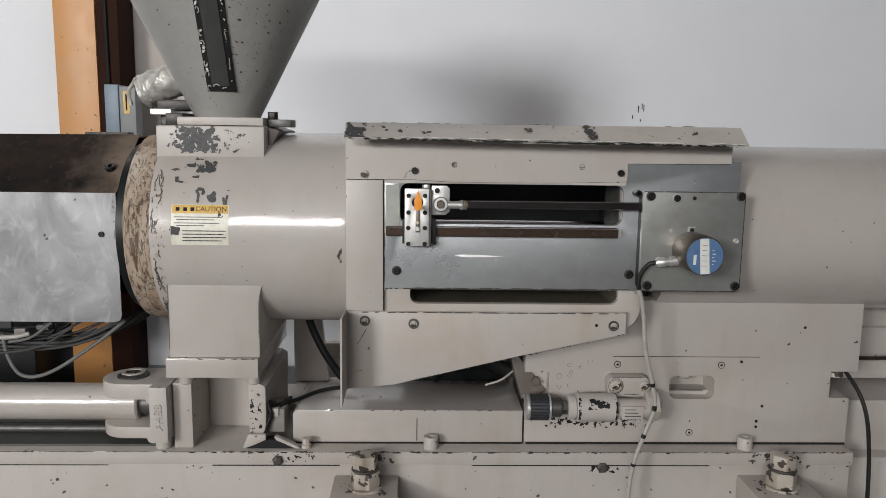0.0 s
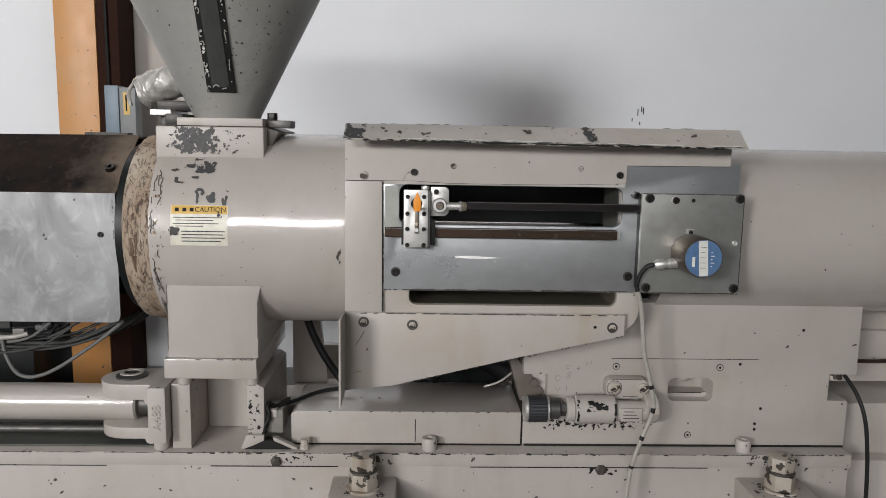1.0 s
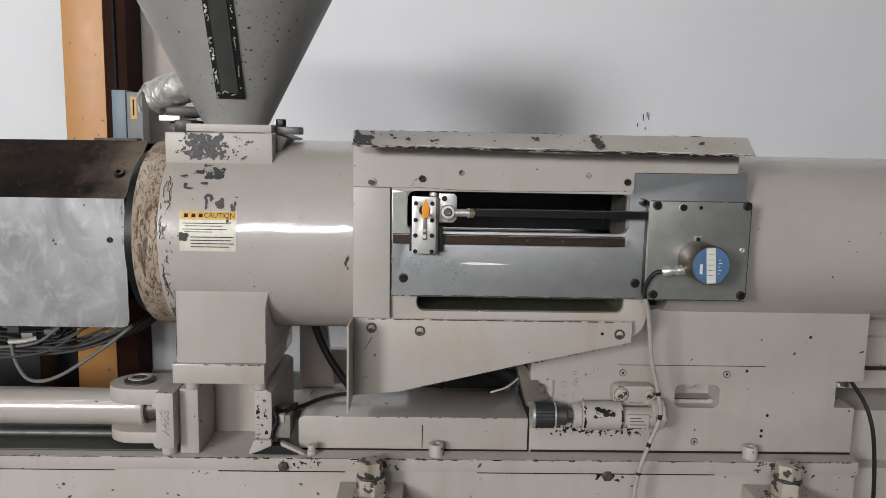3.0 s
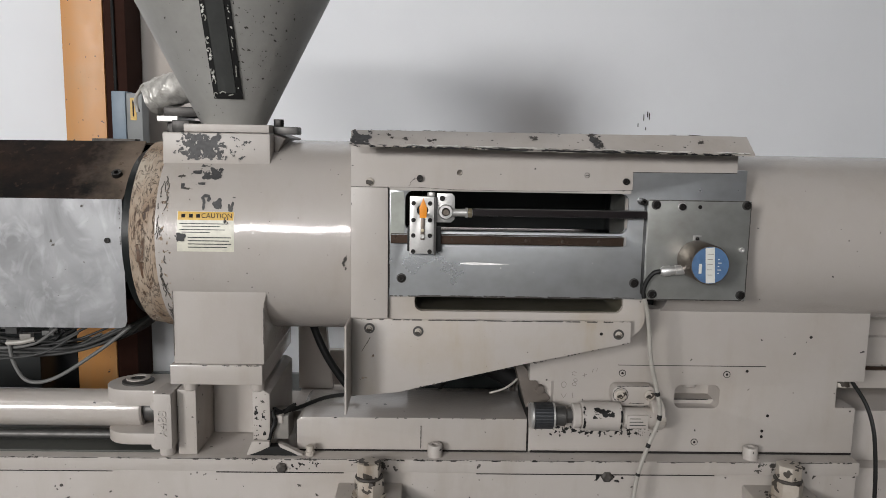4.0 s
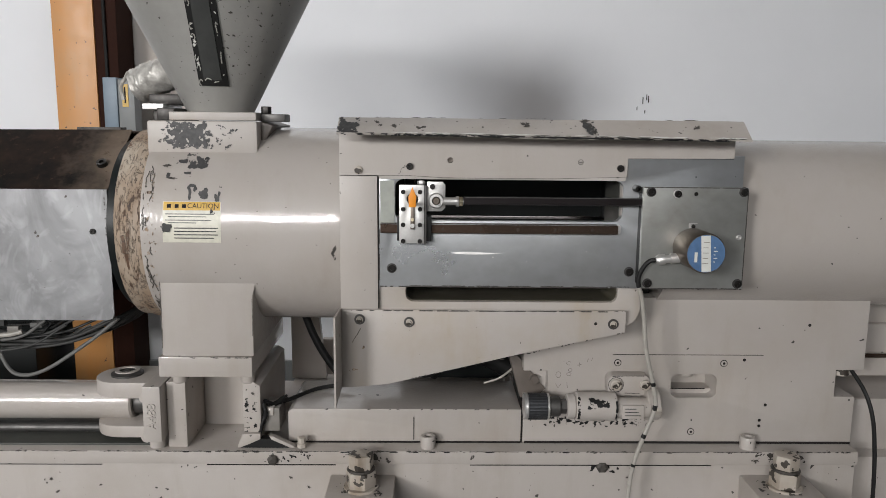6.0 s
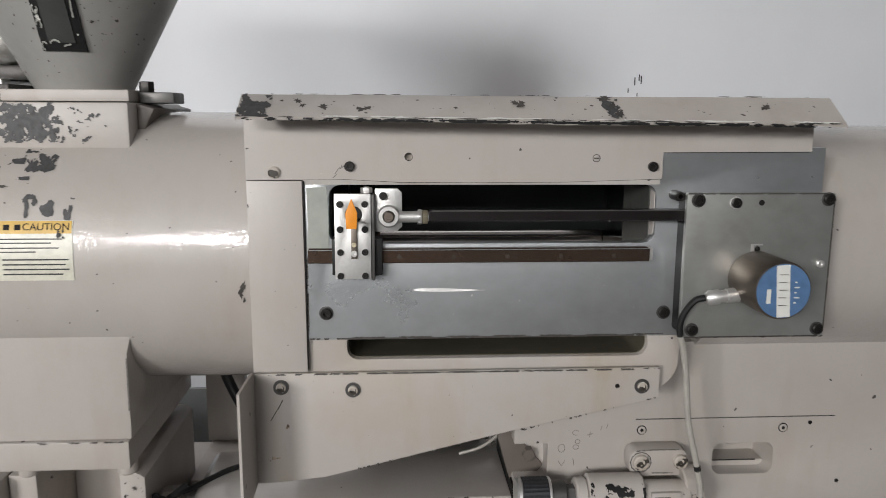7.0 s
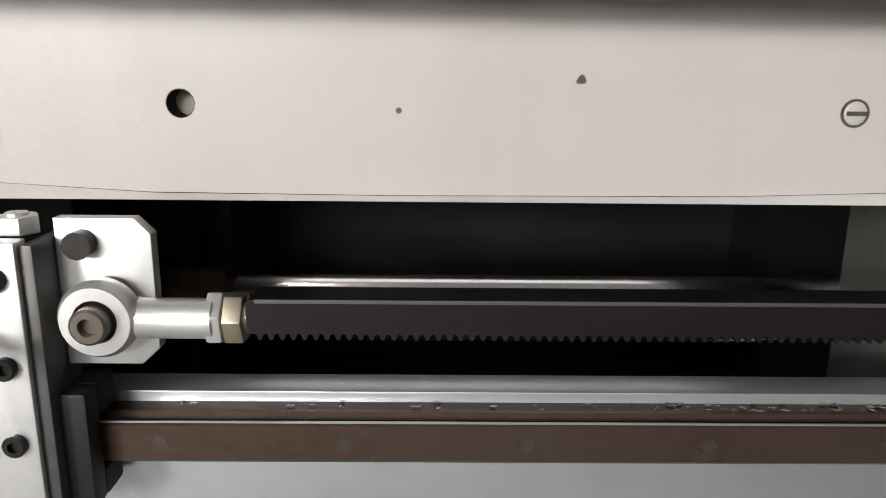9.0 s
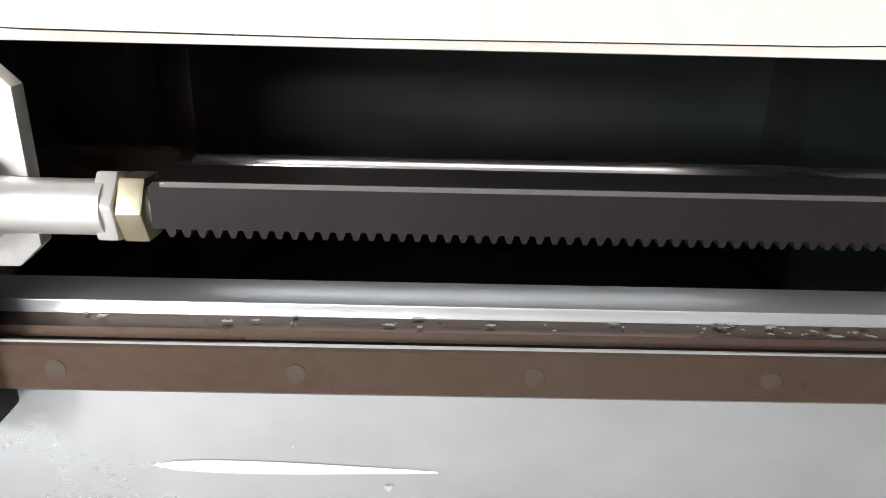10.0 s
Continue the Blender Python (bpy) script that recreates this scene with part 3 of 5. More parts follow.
def anchor(cx, cz):
    a = thing("anchor_clamp", (cx, 1.335, 0.76), "cream painted anchor clamp with flaking hex bolt", "bolt", "anchor clamps")
    pad = part("pad", box(cx - 0.054, cx + 0.052, 1.24, 1.3805, cz - 0.05, cz, 0.003), M_CREAM2, a, "cream clamp pad")
    part("pad_foot", box(cx - 0.05, cx + 0.05, 1.20, 1.3805, cz - 0.12, cz - 0.05, 0.003), M_CREAM2, a)
    part("washer", lathe([(0, 0), (0.0275, 0), (0.0275, 0.004), (0, 0.004)], (cx, 1.335, cz), (0, 0, 1), 28), M_FLAKE, a)
    part("nut", prism(disc(0, 0, 0.0245, 6, 0.2), 0, 0.026, bevel=0.0022, m=pose(cx, 1.335, cz + 0.004, 90, 0, 0)), M_FLAKE, a, "hex nut with flaking paint")
    part("collar", lathe([(0, 0), (0.021, 0), (0.0225, 0.002), (0.021, 0.004), (0, 0.004)], (cx, 1.335, cz + 0.030), (0, 0, 1), 28), M_CHIP, a)
    part("bolt_head", prism(disc(0, 0, 0.0205, 6, 0.7), 0, 0.023, bevel=0.002, m=pose(cx, 1.335, cz + 0.034, 90, 0, 0)), M_FLAKE, a, "hex bolt head with flaking paint")
    eroded("grime", pad, lambda u, v: (u, v, cz + 0.0006), cx - 0.05, cx + 0.05, 1.30, 1.379, (60, 44), int(cx * 100) + 30, 0.7, 70.0, M_CHIP, "dark oily grime round the bolt")
    eroded("grime", a, on_front(1.375), cx - 0.05, cx + 0.06, 0.905, 0.9265, (80, 20), int(cx * 100) + 40, 0.62, 80.0, M_CHIP, "dark oily grime behind the bolt")
    return a


anchor(-0.0745, 0.884)
anchor(0.602, 0.885)

strokes("edge_line", bed, on_front(1.3748), [[(-0.7 + 0.1 * k, 0.9262), (-0.62 + 0.1 * k, 0.9262)] for k in range(14)], 0.0010, 67, M_CHIP, "worn dark line along the upper edge", 0.9)

# ---- feed housing with throat, foot and label ----
AY, AZ, R = 1.507, 1.281, 0.162
hs = thing("feed_housing", (-0.25, 1.5, 0.94), "cream painted cylindrical feed housing with worn paint", "machine housing")
part("barrel", lathe([(0.0, 0), (R, 0), (R, 0.005), (R, 0.30), (R - 0.004, 0.304), (0, 0.304)], (-0.405, AY, AZ), (1, 0, 0), 96), M_CREAM, hs, "smooth glossy cream cylinder")
part("collar_ring", lathe([(0.09, 0), (R - 0.010, 0), (R - 0.006, 0.003), (R - 0.005, 0.020), (R - 0.002, 0.024), (R - 0.002, 0.043), (0.09, 0.043)], (-0.4485, AY, AZ), (1, 0, 0), 96, True), M_RUST, hs, "rusty flange ring with flaking paint")
part("ring_lug", box(-0.438, -0.419, 1.3475, 1.37, 1.252, 1.280, 0.003), M_RUST, hs, "square rusty lug")
# Black disc added to draw the shade between ring and heater cover.
part("gap_shade", lathe([(0, 0), (R - 0.02, 0), (R - 0.02, 0.014), (0, 0.014)], (-0.4635, AY, AZ), (1, 0, 0), 64), M_CAVITY, hs, "black disc added as the shade in the gap")
part("throat_block", box(-0.408, -0.238, 1.402, 1.612, 1.395, 1.4525, 0.004), M_SHEET, hs, "cream throat block with peeled patch")
# Wing takes a brown-grey colour that paints its shaded side.
part("throat_wing", prism([(-0.24, 1.452), (-0.219, 1.446), (-0.232, 1.42), (-0.24, 1.415)], 1.43, 1.59, bevel=0.002), M_GUSSET, hs, "side wing painted brown grey for its shade")
part("foot", prism([(-0.388, 1.0865), (-0.2445, 1.0865), (-0.2435, 1.185), (-0.236, 1.215), (-0.29, 1.235), (-0.386, 1.235), (-0.387, 1.208)], 1.3645, 1.62, bevel=0.003), M_CREAM, hs, "square cream foot")
foot_flange = part("foot_flange", box(-0.3935, -0.247, 1.3605, 1.62, 1.0535, 1.086, 0.002), M_CREAM, hs, "cream flange under the foot")
for fx in (-0.372, -0.262):
    part("foot_bolt", rod((fx, 1.395, 1.034), (fx, 1.395, 1.0545), 0.0115, 20, 0.002), M_CREAM2, foot_flange)
onc = lambda u, v: (u, AY - (R + 0.0005) * math.cos(v), AZ + (R + 0.0005) * math.sin(v))
ang = lambda z: math.asin((z - AZ) / R)
rngp = random.Random(21)
eroded("bare_patch", hs, on_front(1.402), -0.379, -0.311, 1.409, 1.4522, (80, 52), 3, -0.02, 140.0, M_PEEL)
eroded("bare_patch", hs, on_front(1.4016), -0.408, -0.25, 1.40, 1.4522, (150, 50), 4, 0.75, 120.0, M_PEEL)
eroded("rust_stain", hs, onc, -0.4045, -0.378, -0.95, 0.9, (34, 200), 27, 0.9, 160.0, M_RUST, "rust creeping under the paint", 0.16)
flakes("paint_chip", hs, onc, [(-0.292, ang(1.339), 0.03, 0.1), (-0.372, ang(1.384), 0.03, 0.3), (-0.362, ang(1.366), 0.02, 0.5)]
       + [(rngp.uniform(-0.40, -0.12), rngp.uniform(-0.6, 0.9), rngp.uniform(0.003, 0.011), 0.16) for _ in range(26)]
       + [(-0.113, ang(1.262), 0.055, 0.08), (-0.116, ang(1.255), 0.05, 0.07), (-0.113, ang(1.247), 0.03, 0.07)], 23)
on_barrel = lambda u, z: onc(u, ang(z))
for i, (u0, u1, v0, v1, cut) in enumerate(((-0.359, -0.342, 1.387, 1.394, -0.2), (-0.342, -0.308, 1.379, 1.398, 0.1), (-0.348, -0.333, 1.3715, 1.3755, 0.0), (-0.345, -0.327, 1.3985, 1.403, 0.3), (-0.290, -0.283, 1.352, 1.3565, 0.0), (-0.3705, -0.3645, 1.365, 1.374, 0.0))):
    eroded("bare_patch", hs, on_barrel, u0, u1, v0, v1, (44, 30), 9 + i, cut, 110.0, M_PEEL)
strokes("bare_patch", hs, on_barrel, [[(-0.3322, 1.3345), (-0.3320, 1.345), (-0.3335, 1.352)], ring(-0.3295, 1.3515, 0.0052, 0.0042, 200, -60)], 0.0046, 31, M_PEEL, "bare grey scar in the paint")
strokes("bare_patch", hs, on_barrel, [[(-0.3185, 1.3455), (-0.3115, 1.3425)], [(-0.3155, 1.3405), (-0.3075, 1.3385)], [(-0.3095, 1.352), (-0.3080, 1.345), (-0.3085, 1.3365)], [(-0.3145, 1.3455), (-0.3070, 1.3455)]], 0.0072, 32, M_PEEL, "bare grey scar in the paint")
strokes("bare_patch", hs, on_barrel, [[(-0.2935, 1.3435), (-0.2920, 1.3345), (-0.2890, 1.333), (-0.2875, 1.347)]], 0.0036, 33, M_PEEL, "bare grey scar in the paint")
rust_lines = []
for i in range(26):
    zz, uu = rngp.uniform(1.16, 1.40), rngp.uniform(-0.4035, -0.385)
    rust_lines.append([(uu + rngp.uniform(-0.0025, 0.0025), zz - k * rngp.uniform(0.004, 0.007)) for k in range(rngp.randint(2, 6)) if zz - k * 0.007 > 1.13])
strokes("rust_crack", hs, on_barrel, [r for r in rust_lines if len(r) > 1], 0.0013, 34, M_CHIP, "dark cracks in the flaking paint", 0.7)
flakes("paint_chip", hs, on_front(1.3605), [(rngp.uniform(-0.385, -0.255), 1.0855, 0.0015, rngp.uniform(2, 6)) for _ in range(9)], 24)


def curved(x0, x1, z0, z1, lift, nx=2, nz=14):
    bm = bmesh.new()
    grid = [[bm.verts.new((x0 + (x1 - x0) * i / nx, AY - (R + lift) * math.cos(ang(z0 + (z1 - z0) * k / nz)), AZ + (R + lift) * math.sin(ang(z0 + (z1 - z0) * k / nz)))) for k in range(nz + 1)] for i in range(nx + 1)]
    for i in range(nx):
        for k in range(nz):
            bm.faces.new((grid[i][k], grid[i + 1][k], grid[i + 1][k + 1], grid[i][k + 1]))
    return bm


lab = thing("caution_label", (-0.332, 1.35, 1.27), "cream caution label with yellow band on the housing", "label")
part("paper", curved(-0.371, -0.284, 1.271, 1.332, 0.0006), M_LABEL_C, lab)
band = part("band", curved(-0.370, -0.285, 1.319, 1.3315, 0.001), M_LABEL_Y, lab, "yellow heading band")
me = writing("CAUTION", lab, 0.0105, None, M_INK)
a0 = ang(1.3253)
link_mesh("lettering", me, band, "black letters", at=Matrix.Translation((-0.3105, AY - (R + 0.0014) * math.cos(a0), AZ + (R + 0.0014) * math.sin(a0))) @ pose(0, 0, 0, 90 - math.degrees(a0), 0, 0))
for sx in (-0.3615, -0.350, -0.339):
    part("symbol", curved(sx - 0.003, sx + 0.003, 1.3225, 1.328, 0.0013, 1, 2), M_INK, band)
for i, (zc, w) in enumerate(((1.313, 0.95), (1.309, 0.8), (1.304, 0.9), (1.300, 0.6))):
    part("print_line", curved(-0.367 + 0.004 * (i % 2), -0.367 + 0.077 * w, zc, zc + 0.0012, 0.001, 1, 1), M_GREYCABLE, lab)
for i, (zc, w) in enumerate(((1.292, 1.0), (1.287, 0.95), (1.282, 1.0), (1.277, 0.9))):
    part("print_line", curved(-0.354, -0.354 + 0.066 * w, zc, zc + 0.0015, 0.001, 1, 1), M_GREYCABLE, lab)


eroded("stain", lab, lambda u, z: (u, onc(u, ang(z))[1] - 0.0012, z), -0.3725, -0.3555, 1.285, 1.301, (34, 34), 6, 0.2, 90.0, M_GREYCABLE, "dark grey smudge")
eroded("stain", lab, lambda u, z: (u, onc(u, ang(z))[1] - 0.0014, z), -0.300, -0.292, 1.3135, 1.324, (20, 24), 7, 0.1, 130.0, M_GREYCABLE, "dark grey smudge")

strokes("paint_seam", hs, on_front(1.3643), [[(-0.3865, 1.206), (-0.386, 1.16), (-0.3868, 1.10)], [(-0.2452, 1.12), (-0.2448, 1.18)]], 0.0009, 46, M_CHIP, "dark chipped corner", 0.9)

# ---- foot clamps and hydraulic cylinder ----
gc = thing("guide_clamp", (-0.33, 1.42, 0.939), "cream cast guide clamp under the foot", "machine clamp")
part("left_plate", box(-0.391, -0.360, 1.388, 1.60, 0.925, 1.036, 0.002), M_CREAM2, gc)
part("back_plate", box(-0.359, -0.2655, 1.485, 1.60, 0.925, 1.0485, 0.002), M_CREAM, gc)
part("right_plate", prism([(-0.268, 0.942), (-0.246, 0.925), (-0.240, 0.925), (-0.2395, 1.0), (-0.2395, 1.03), (-0.25, 1.036), (-0.268, 1.036)], 1.388, 1.60, bevel=0.002), M_CREAM2, gc)
part("side_block", box(-0.2372, -0.211, 1.397, 1.45, 0.9495, 0.989, 0.002), M_SIDEBLOCK, gc, "small grey block with oily edges")
part("side_block_cap", box(-0.233, -0.220, 1.394, 1.43, 0.977, 0.991, 0.002), M_CREAM2, gc)
part("skirt", prism([(-0.268, 0.952), (-0.2765, 0.931), (-0.2755, 0.9275), (-0.258, 0.934), (-0.2392, 0.943), (-0.2392, 0.952)], 1.379, 1.3878, bevel=0.0008), M_CREAM2, gc, "flared cream skirt")
part("skirt", prism([(-0.2255, 0.948), (-0.2195, 0.947), (-0.187, 0.931), (-0.1835, 0.9275), (-0.191, 0.9275), (-0.2225, 0.942)], 1.380, 1.392, bevel=0.0008), M_CREAM2, gc, "bent cream strip")
# Black sheet added to draw the shaded gap below the skirt.
part("skirt_gap_shade", prism([(-0.272, 0.9274), (-0.254, 0.936), (-0.2392, 0.9425), (-0.2225, 0.9425), (-0.194, 0.9274)], 1.381, 1.397), M_BLACK, gc, "black sheet drawn as the gap's shade under the skirt")
part("skirt_bolt", lathe([(0, 0), (0.0085, 0), (0.0085, 0.006), (0.0065, 0.007), (0.0065, 0.016), (0, 0.017)], (-0.174, 1.388, 0.9265), (0, 0, 1), 8), M_FLAKE, gc, "small flaking bolt")
end_block = part("end_block", box(-0.421, -0.392, 1.362, 1.42, 0.944, 1.037, 0.003), M_CREAM2, gc, "cream block with raised casting marks")
link_mesh("cast_mark", writing("A488", end_block, 0.020, None, M_CREAM2, depth=0.0014), end_block, "raised casting number", at=Matrix.Translation((-0.4065, 1.3615, 0.9875)) @ pose(0, 0, 0, 90, 0, 0) @ pose(0, 0, 0, 0, 0, 90))
part("stop_pin", rod((-0.409, 1.39, 0.925), (-0.409, 1.39, 0.944), 0.0125, 20, 0.002), M_CREAM2, gc, "short painted pin")
eroded("grease", gc, on_front(1.388), -0.268, -0.2395, 0.930, 1.03, (36, 110), 23, 0.85, 110.0, M_BLACK, "black grease streaks")
part("grease_lump", sweep([(-0.236, 1.395, 1.0), (-0.232, 1.39, 0.985), (-0.238, 1.388, 0.965), (-0.244, 1.386, 0.945), (-0.262, 1.383, 0.932)], 0.0032, 10, 6, 0.9), M_BLACK, gc, "black grease along the torn edge")
part("grease_lump", sweep([(-0.236, 1.40, 1.0), (-0.222, 1.41, 0.99), (-0.205, 1.43, 0.997)], 0.0042, 10, 6, 0.8), M_BLACK, gc)
flakes("paint_chip", gc, on_front(1.388), scatter(31, 16, -0.266, -0.243, 0.95, 1.03, 0.0008, 0.004) + scatter(32, 8, -0.39, -0.362, 0.945, 1.03, 0.0006, 0.002), 33)

hc = thing("hydraulic_cylinder", (-0.8, 1.45, 0.95), "cream painted hydraulic pull cylinder with clevis", "hydraulic cylinder")
part("tube", rod((-1.45, 1.45, 0.981), (-0.463, 1.45, 0.981), 0.0315, 48, 0.003), M_CREAM, hc, "glossy cream tube")
part("rod_neck", rod((-0.463, 1.45, 0.979), (-0.42, 1.45, 0.979), 0.021, 28), M_DARKSTEEL, hc)
for z0, z1 in ((1.003, 1.030), (0.936, 0.956)):
    ear = [(-0.41, 1.395)] + [(-0.475 + 0.046 * math.cos(radians(a)), 1.441 + 0.046 * math.sin(radians(a))) for a in range(270, 89, -15)] + [(-0.41, 1.487)]
    bm = prism(ear, z0, z1, bevel=0.003, m=Matrix(((1, 0, 0, 0), (0, 0, 1, 0), (0, 1, 0, 0), (0, 0, 0, 1))))
    part("clevis_ear", bm, M_CREAM2, hc)
    part("ear_bolt", lathe([(0, 0), (0.009, 0), (0.009, 0.01), (0, 0.01)], (-0.425, 1.395, z0 + 0.005), (0, -1, 0), 16), M_CREAM2, hc)
part("clevis_pin", lathe([(0, 0), (0.026, 0), (0.026, 0.003), (0.020, 0.006), (0.014, 0.006), (0.012, 0.0045), (0.006, 0.0045), (0.006, 0.007), (0, 0.007)], (-0.472, 1.44, 1.030), (0, 0, 1), 28), M_DARKSTEEL, hc, "worn pin with retaining ring")
part("pin_ring", lathe([(0.013, 0), (0.0195, 0), (0.0195, 0.0018), (0.013, 0.0018)], (-0.472, 1.44, 1.0362), (0, 0, 1), 28, True), M_CREAM2, hc, "pale retaining ring")
# Dark strip added to darken the gap between cylinder and bed.
tray = solo("dark_fill_strip", box(-1.45, -0.425, 1.395, 1.60, 0.9272, 0.9305, 0.001), M_CASTING, "dark strip added under the hydraulic cylinder", "tray")
tie = thing("tie_rod", (-0.9, 1.47, 0.94), "dark oily tie rods under the hydraulic cylinder", "rod")
part("rod", rod((-1.45, 1.44, 0.937), (-0.43, 1.44, 0.937), 0.008, 16), M_DARKSTEEL, tie)
part("rod", rod((-1.45, 1.50, 0.941), (-0.43, 1.50, 0.941), 0.009, 16), M_BRIGHT, tie)

# ---- heater cover and nozzle barrel ----
hcov = thing("heater_cover", (-0.9, 1.5, 1.13), "heater cover of scuffed aluminium and scorched sheet", "heater cover")
part("front_sheet", prism([(-1.4, 1.133), (-0.484, 1.133), (-0.476, 1.136), (-0.473, 1.144), (-0.4735, 1.343), (-1.4, 1.341)], 1.398, 1.4005), M_ALU, hcov, "scuffed aluminium front sheet")
sl = bmesh.new()
q = [sl.verts.new(p) for p in ((-1.4, 1.403, 1.341), (-0.474, 1.403, 1.343), (-0.476, 1.522, 1.4345), (-1.4, 1.522, 1.428))]
sl.faces.new(q)
r_ = bmesh.ops.extrude_face_region(sl, geom=sl.faces[:])
bmesh.ops.translate(sl, vec=(0, 0.002, -0.0025), verts=[v for v in r_["geom"] if isinstance(v, bmesh.types.BMVert)])
part("sloping_sheet", sl, M_SCORCH, hcov, "dark scorched sloping sheet")
part("top_sheet", box(-1.4, -0.476, 1.522, 1.64, 1.4285, 1.431), M_SCORCH, hcov)
part("back_sheet", box(-1.4, -0.476, 1.64, 1.643, 1.13, 1.43), M_SCORCH, hcov)
part("top_latch", box(-0.575, -0.50, 1.535, 1.56, 1.4315, 1.438, 0.001), M_CHIP, hcov, "small dark latch plate")
cap_screw(hcov, -0.4985, 1.398, 1.277, 0.0045, 0.003)
nrm = pose(-0.499, 1.4495, 1.3785, 37.5, 0, 0)
link_mesh("cap_screw", mesh_of("cap_screw", lathe([(0, 0.002), (0.004, 0.002), (0.004, 0.007), (0.008, 0.007), (0.0085, 0), (0, 0)], (0, 0, 0), (0, 0, 1), 16), M_SCREW), hcov, at=nrm)
flakes("paint_chip", hcov, on_front(1.398), [(-0.478, rngp.uniform(1.27, 1.335), rngp.uniform(0.001, 0.003), 0.6) for _ in range(14)] + [(-0.588, 1.275, 0.004, 0.6), (-0.585, 1.269, 0.003, 1.4), (-0.537, 1.332, 0.003, 1.0)], 42)
solo("nozzle_barrel", rod((-1.4, 1.51, 1.28), (-0.47, 1.51, 1.28), 0.085, 40), M_DARKSTEEL, "dark steel heating barrel inside the cover", "barrel")

# ---- hopper ----
hp = thing("hopper", (-0.32, 1.50, 1.4525), "grey speckled conical material hopper with sight strip", "hopper")
HX, HY = -0.319, 1.50
# Unseen cone top and lid are added, their height set by the wall shadow.
part("cone", lathe([(0.046, 0), (0.0535, 0), (0.158, 0.205), (0.2014, 0.290), (0.2014, 0.315), (0.196, 0.315), (0.194, 0.292), (0.150, 0.209), (0.046, 0.006)], (HX, HY, 1.467), (0, 0, 1), 80, True), M_HOPPER, hp, "grey speckled metal cone")
part("lid", lathe([(0, 0), (0.205, 0), (0.205, 0.012), (0.03, 0.026), (0, 0.026)], (HX, HY, 1.7822), (0, 0, 1), 64), M_HOPPER, hp, "unseen grey metal lid")
part("flange", box(-0.382, -0.245, 1.425, 1.575, 1.4535, 1.4665, 0.002), M_CREAM2, hp, "square flange")
part("clamp_bar", box(-0.2445, -0.205, 1.455, 1.50, 1.452, 1.4645, 0.002), M_DARKSTEEL, hp, "dark clamp bar")
part("clamp_bolt", prism(disc(0, 0, 0.0085, 6), 0, 0.012, bevel=0.001, m=pose(-0.236, 1.46, 1.4645, 90, 0, 0)), M_SCREW, hp)
part("slide_gate", box(-0.402, -0.374, 1.43, 1.56, 1.4525, 1.472, 0.002), M_SCREW, hp, "dark slide gate")


def on_cone(u, s, lift=0.0):
    """u: sideways metres, s: height above the flange."""
    rad = 0.0535 + (0.158 - 0.0535) * s / 0.205 + lift
    t = u / max(rad, 0.01)
    return (HX + rad * math.sin(t), HY - rad * math.cos(t), 1.467 + s - lift * 0.5)


def cone_strip(u0, u1, s0, s1, lift, nu=6, ns=12):
    bm = bmesh.new()
    g = [[bm.verts.new(on_cone(u0 + (u1 - u0) * i / nu, s0 + (s1 - s0) * k / ns, lift)) for k in range(ns + 1)] for i in range(nu + 1)]
    for i in range(nu):
        for k in range(ns):
            bm.faces.new((g[i][k], g[i + 1][k], g[i + 1][k + 1], g[i][k + 1]))
    r2 = bmesh.ops.extrude_face_region(bm, geom=bm.faces[:])
    for v in (v for v in r2["geom"] if isinstance(v, bmesh.types.BMVert)):
        v.co.y += 0.003
    return bm


strip = part("sight_frame", cone_strip(-0.012, 0.033, 0.041, 0.28, 0.003), M_BLACK, hp, "black gasket frame of the sight strip")
part("sight_glass", cone_strip(-0.003, 0.024, 0.05, 0.28, 0.0042), M_GLASS_DIRTY, hp, "dirty dark sight glass")
rngh = random.Random(51)
flakes("gasket_spot", hp, lambda u, v: on_cone(u, v, 0.0048), [(-0.008 + rngh.uniform(-0.002, 0.002), rngh.uniform(0.045, 0.2), rngh.uniform(0.0015, 0.004), 0.9) for _ in range(16)]
       + [(0.029 + rngh.uniform(-0.002, 0.002), rngh.uniform(0.045, 0.2), rngh.uniform(0.001, 0.002), 0.9) for _ in range(10)], 52, M_WHITE, "pale dried specks on the gasket")
strokes("gasket_mark", hp, lambda u, v: on_cone(u, v, 0.0052), [ring(-0.0075, sv, 0.0026, 0.0042, a0, a0 + 250, 10) for sv, a0 in ((0.047, 20), (0.068, -60), (0.083, 140), (0.112, -110), (0.127, 60), (0.158, -90), (0.186, 30))]
        + [ring(0.004, 0.050, 0.0045, 0.0028, 0, 200, 8), [(0.012, 0.047), (0.020, 0.049)], [(0.0285, 0.075), (0.0295, 0.092)], [(0.029, 0.118), (0.028, 0.131)]], 0.0016, 55, M_GASKETMARK, "pale smeared rings on the gasket", 0.6)
flakes("paint_chip", hp, lambda u, v: on_cone(u, v, 0.0006), scatter(53, 90, -0.08, 0.11, 0.01, 0.2, 0.0006, 0.0024) + scatter(54, 110, 0.03, 0.16, 0.05, 0.24, 0.0007, 0.003), 53)

pipe = thing("suction_pipe", (-0.45, 1.58, 1.49), "foil wrapped suction pipe stub beside the hopper", "pipe")
foil = sweep([(-0.492, 1.60, 1.512), (-0.468, 1.595, 1.522), (-0.42, 1.58, 1.538), (-0.36, 1.56, 1.556)], 0.0305, 36, 14, 0.03)
for v in foil.verts:
    v.co += 0.0026 * noise.noise_vector(v.co * 70.0) + 0.0022 * noise.noise_vector(v.co * 240.0)
part("foil_wrap", foil, M_FOIL, pipe, "crumpled silver foil wrap")
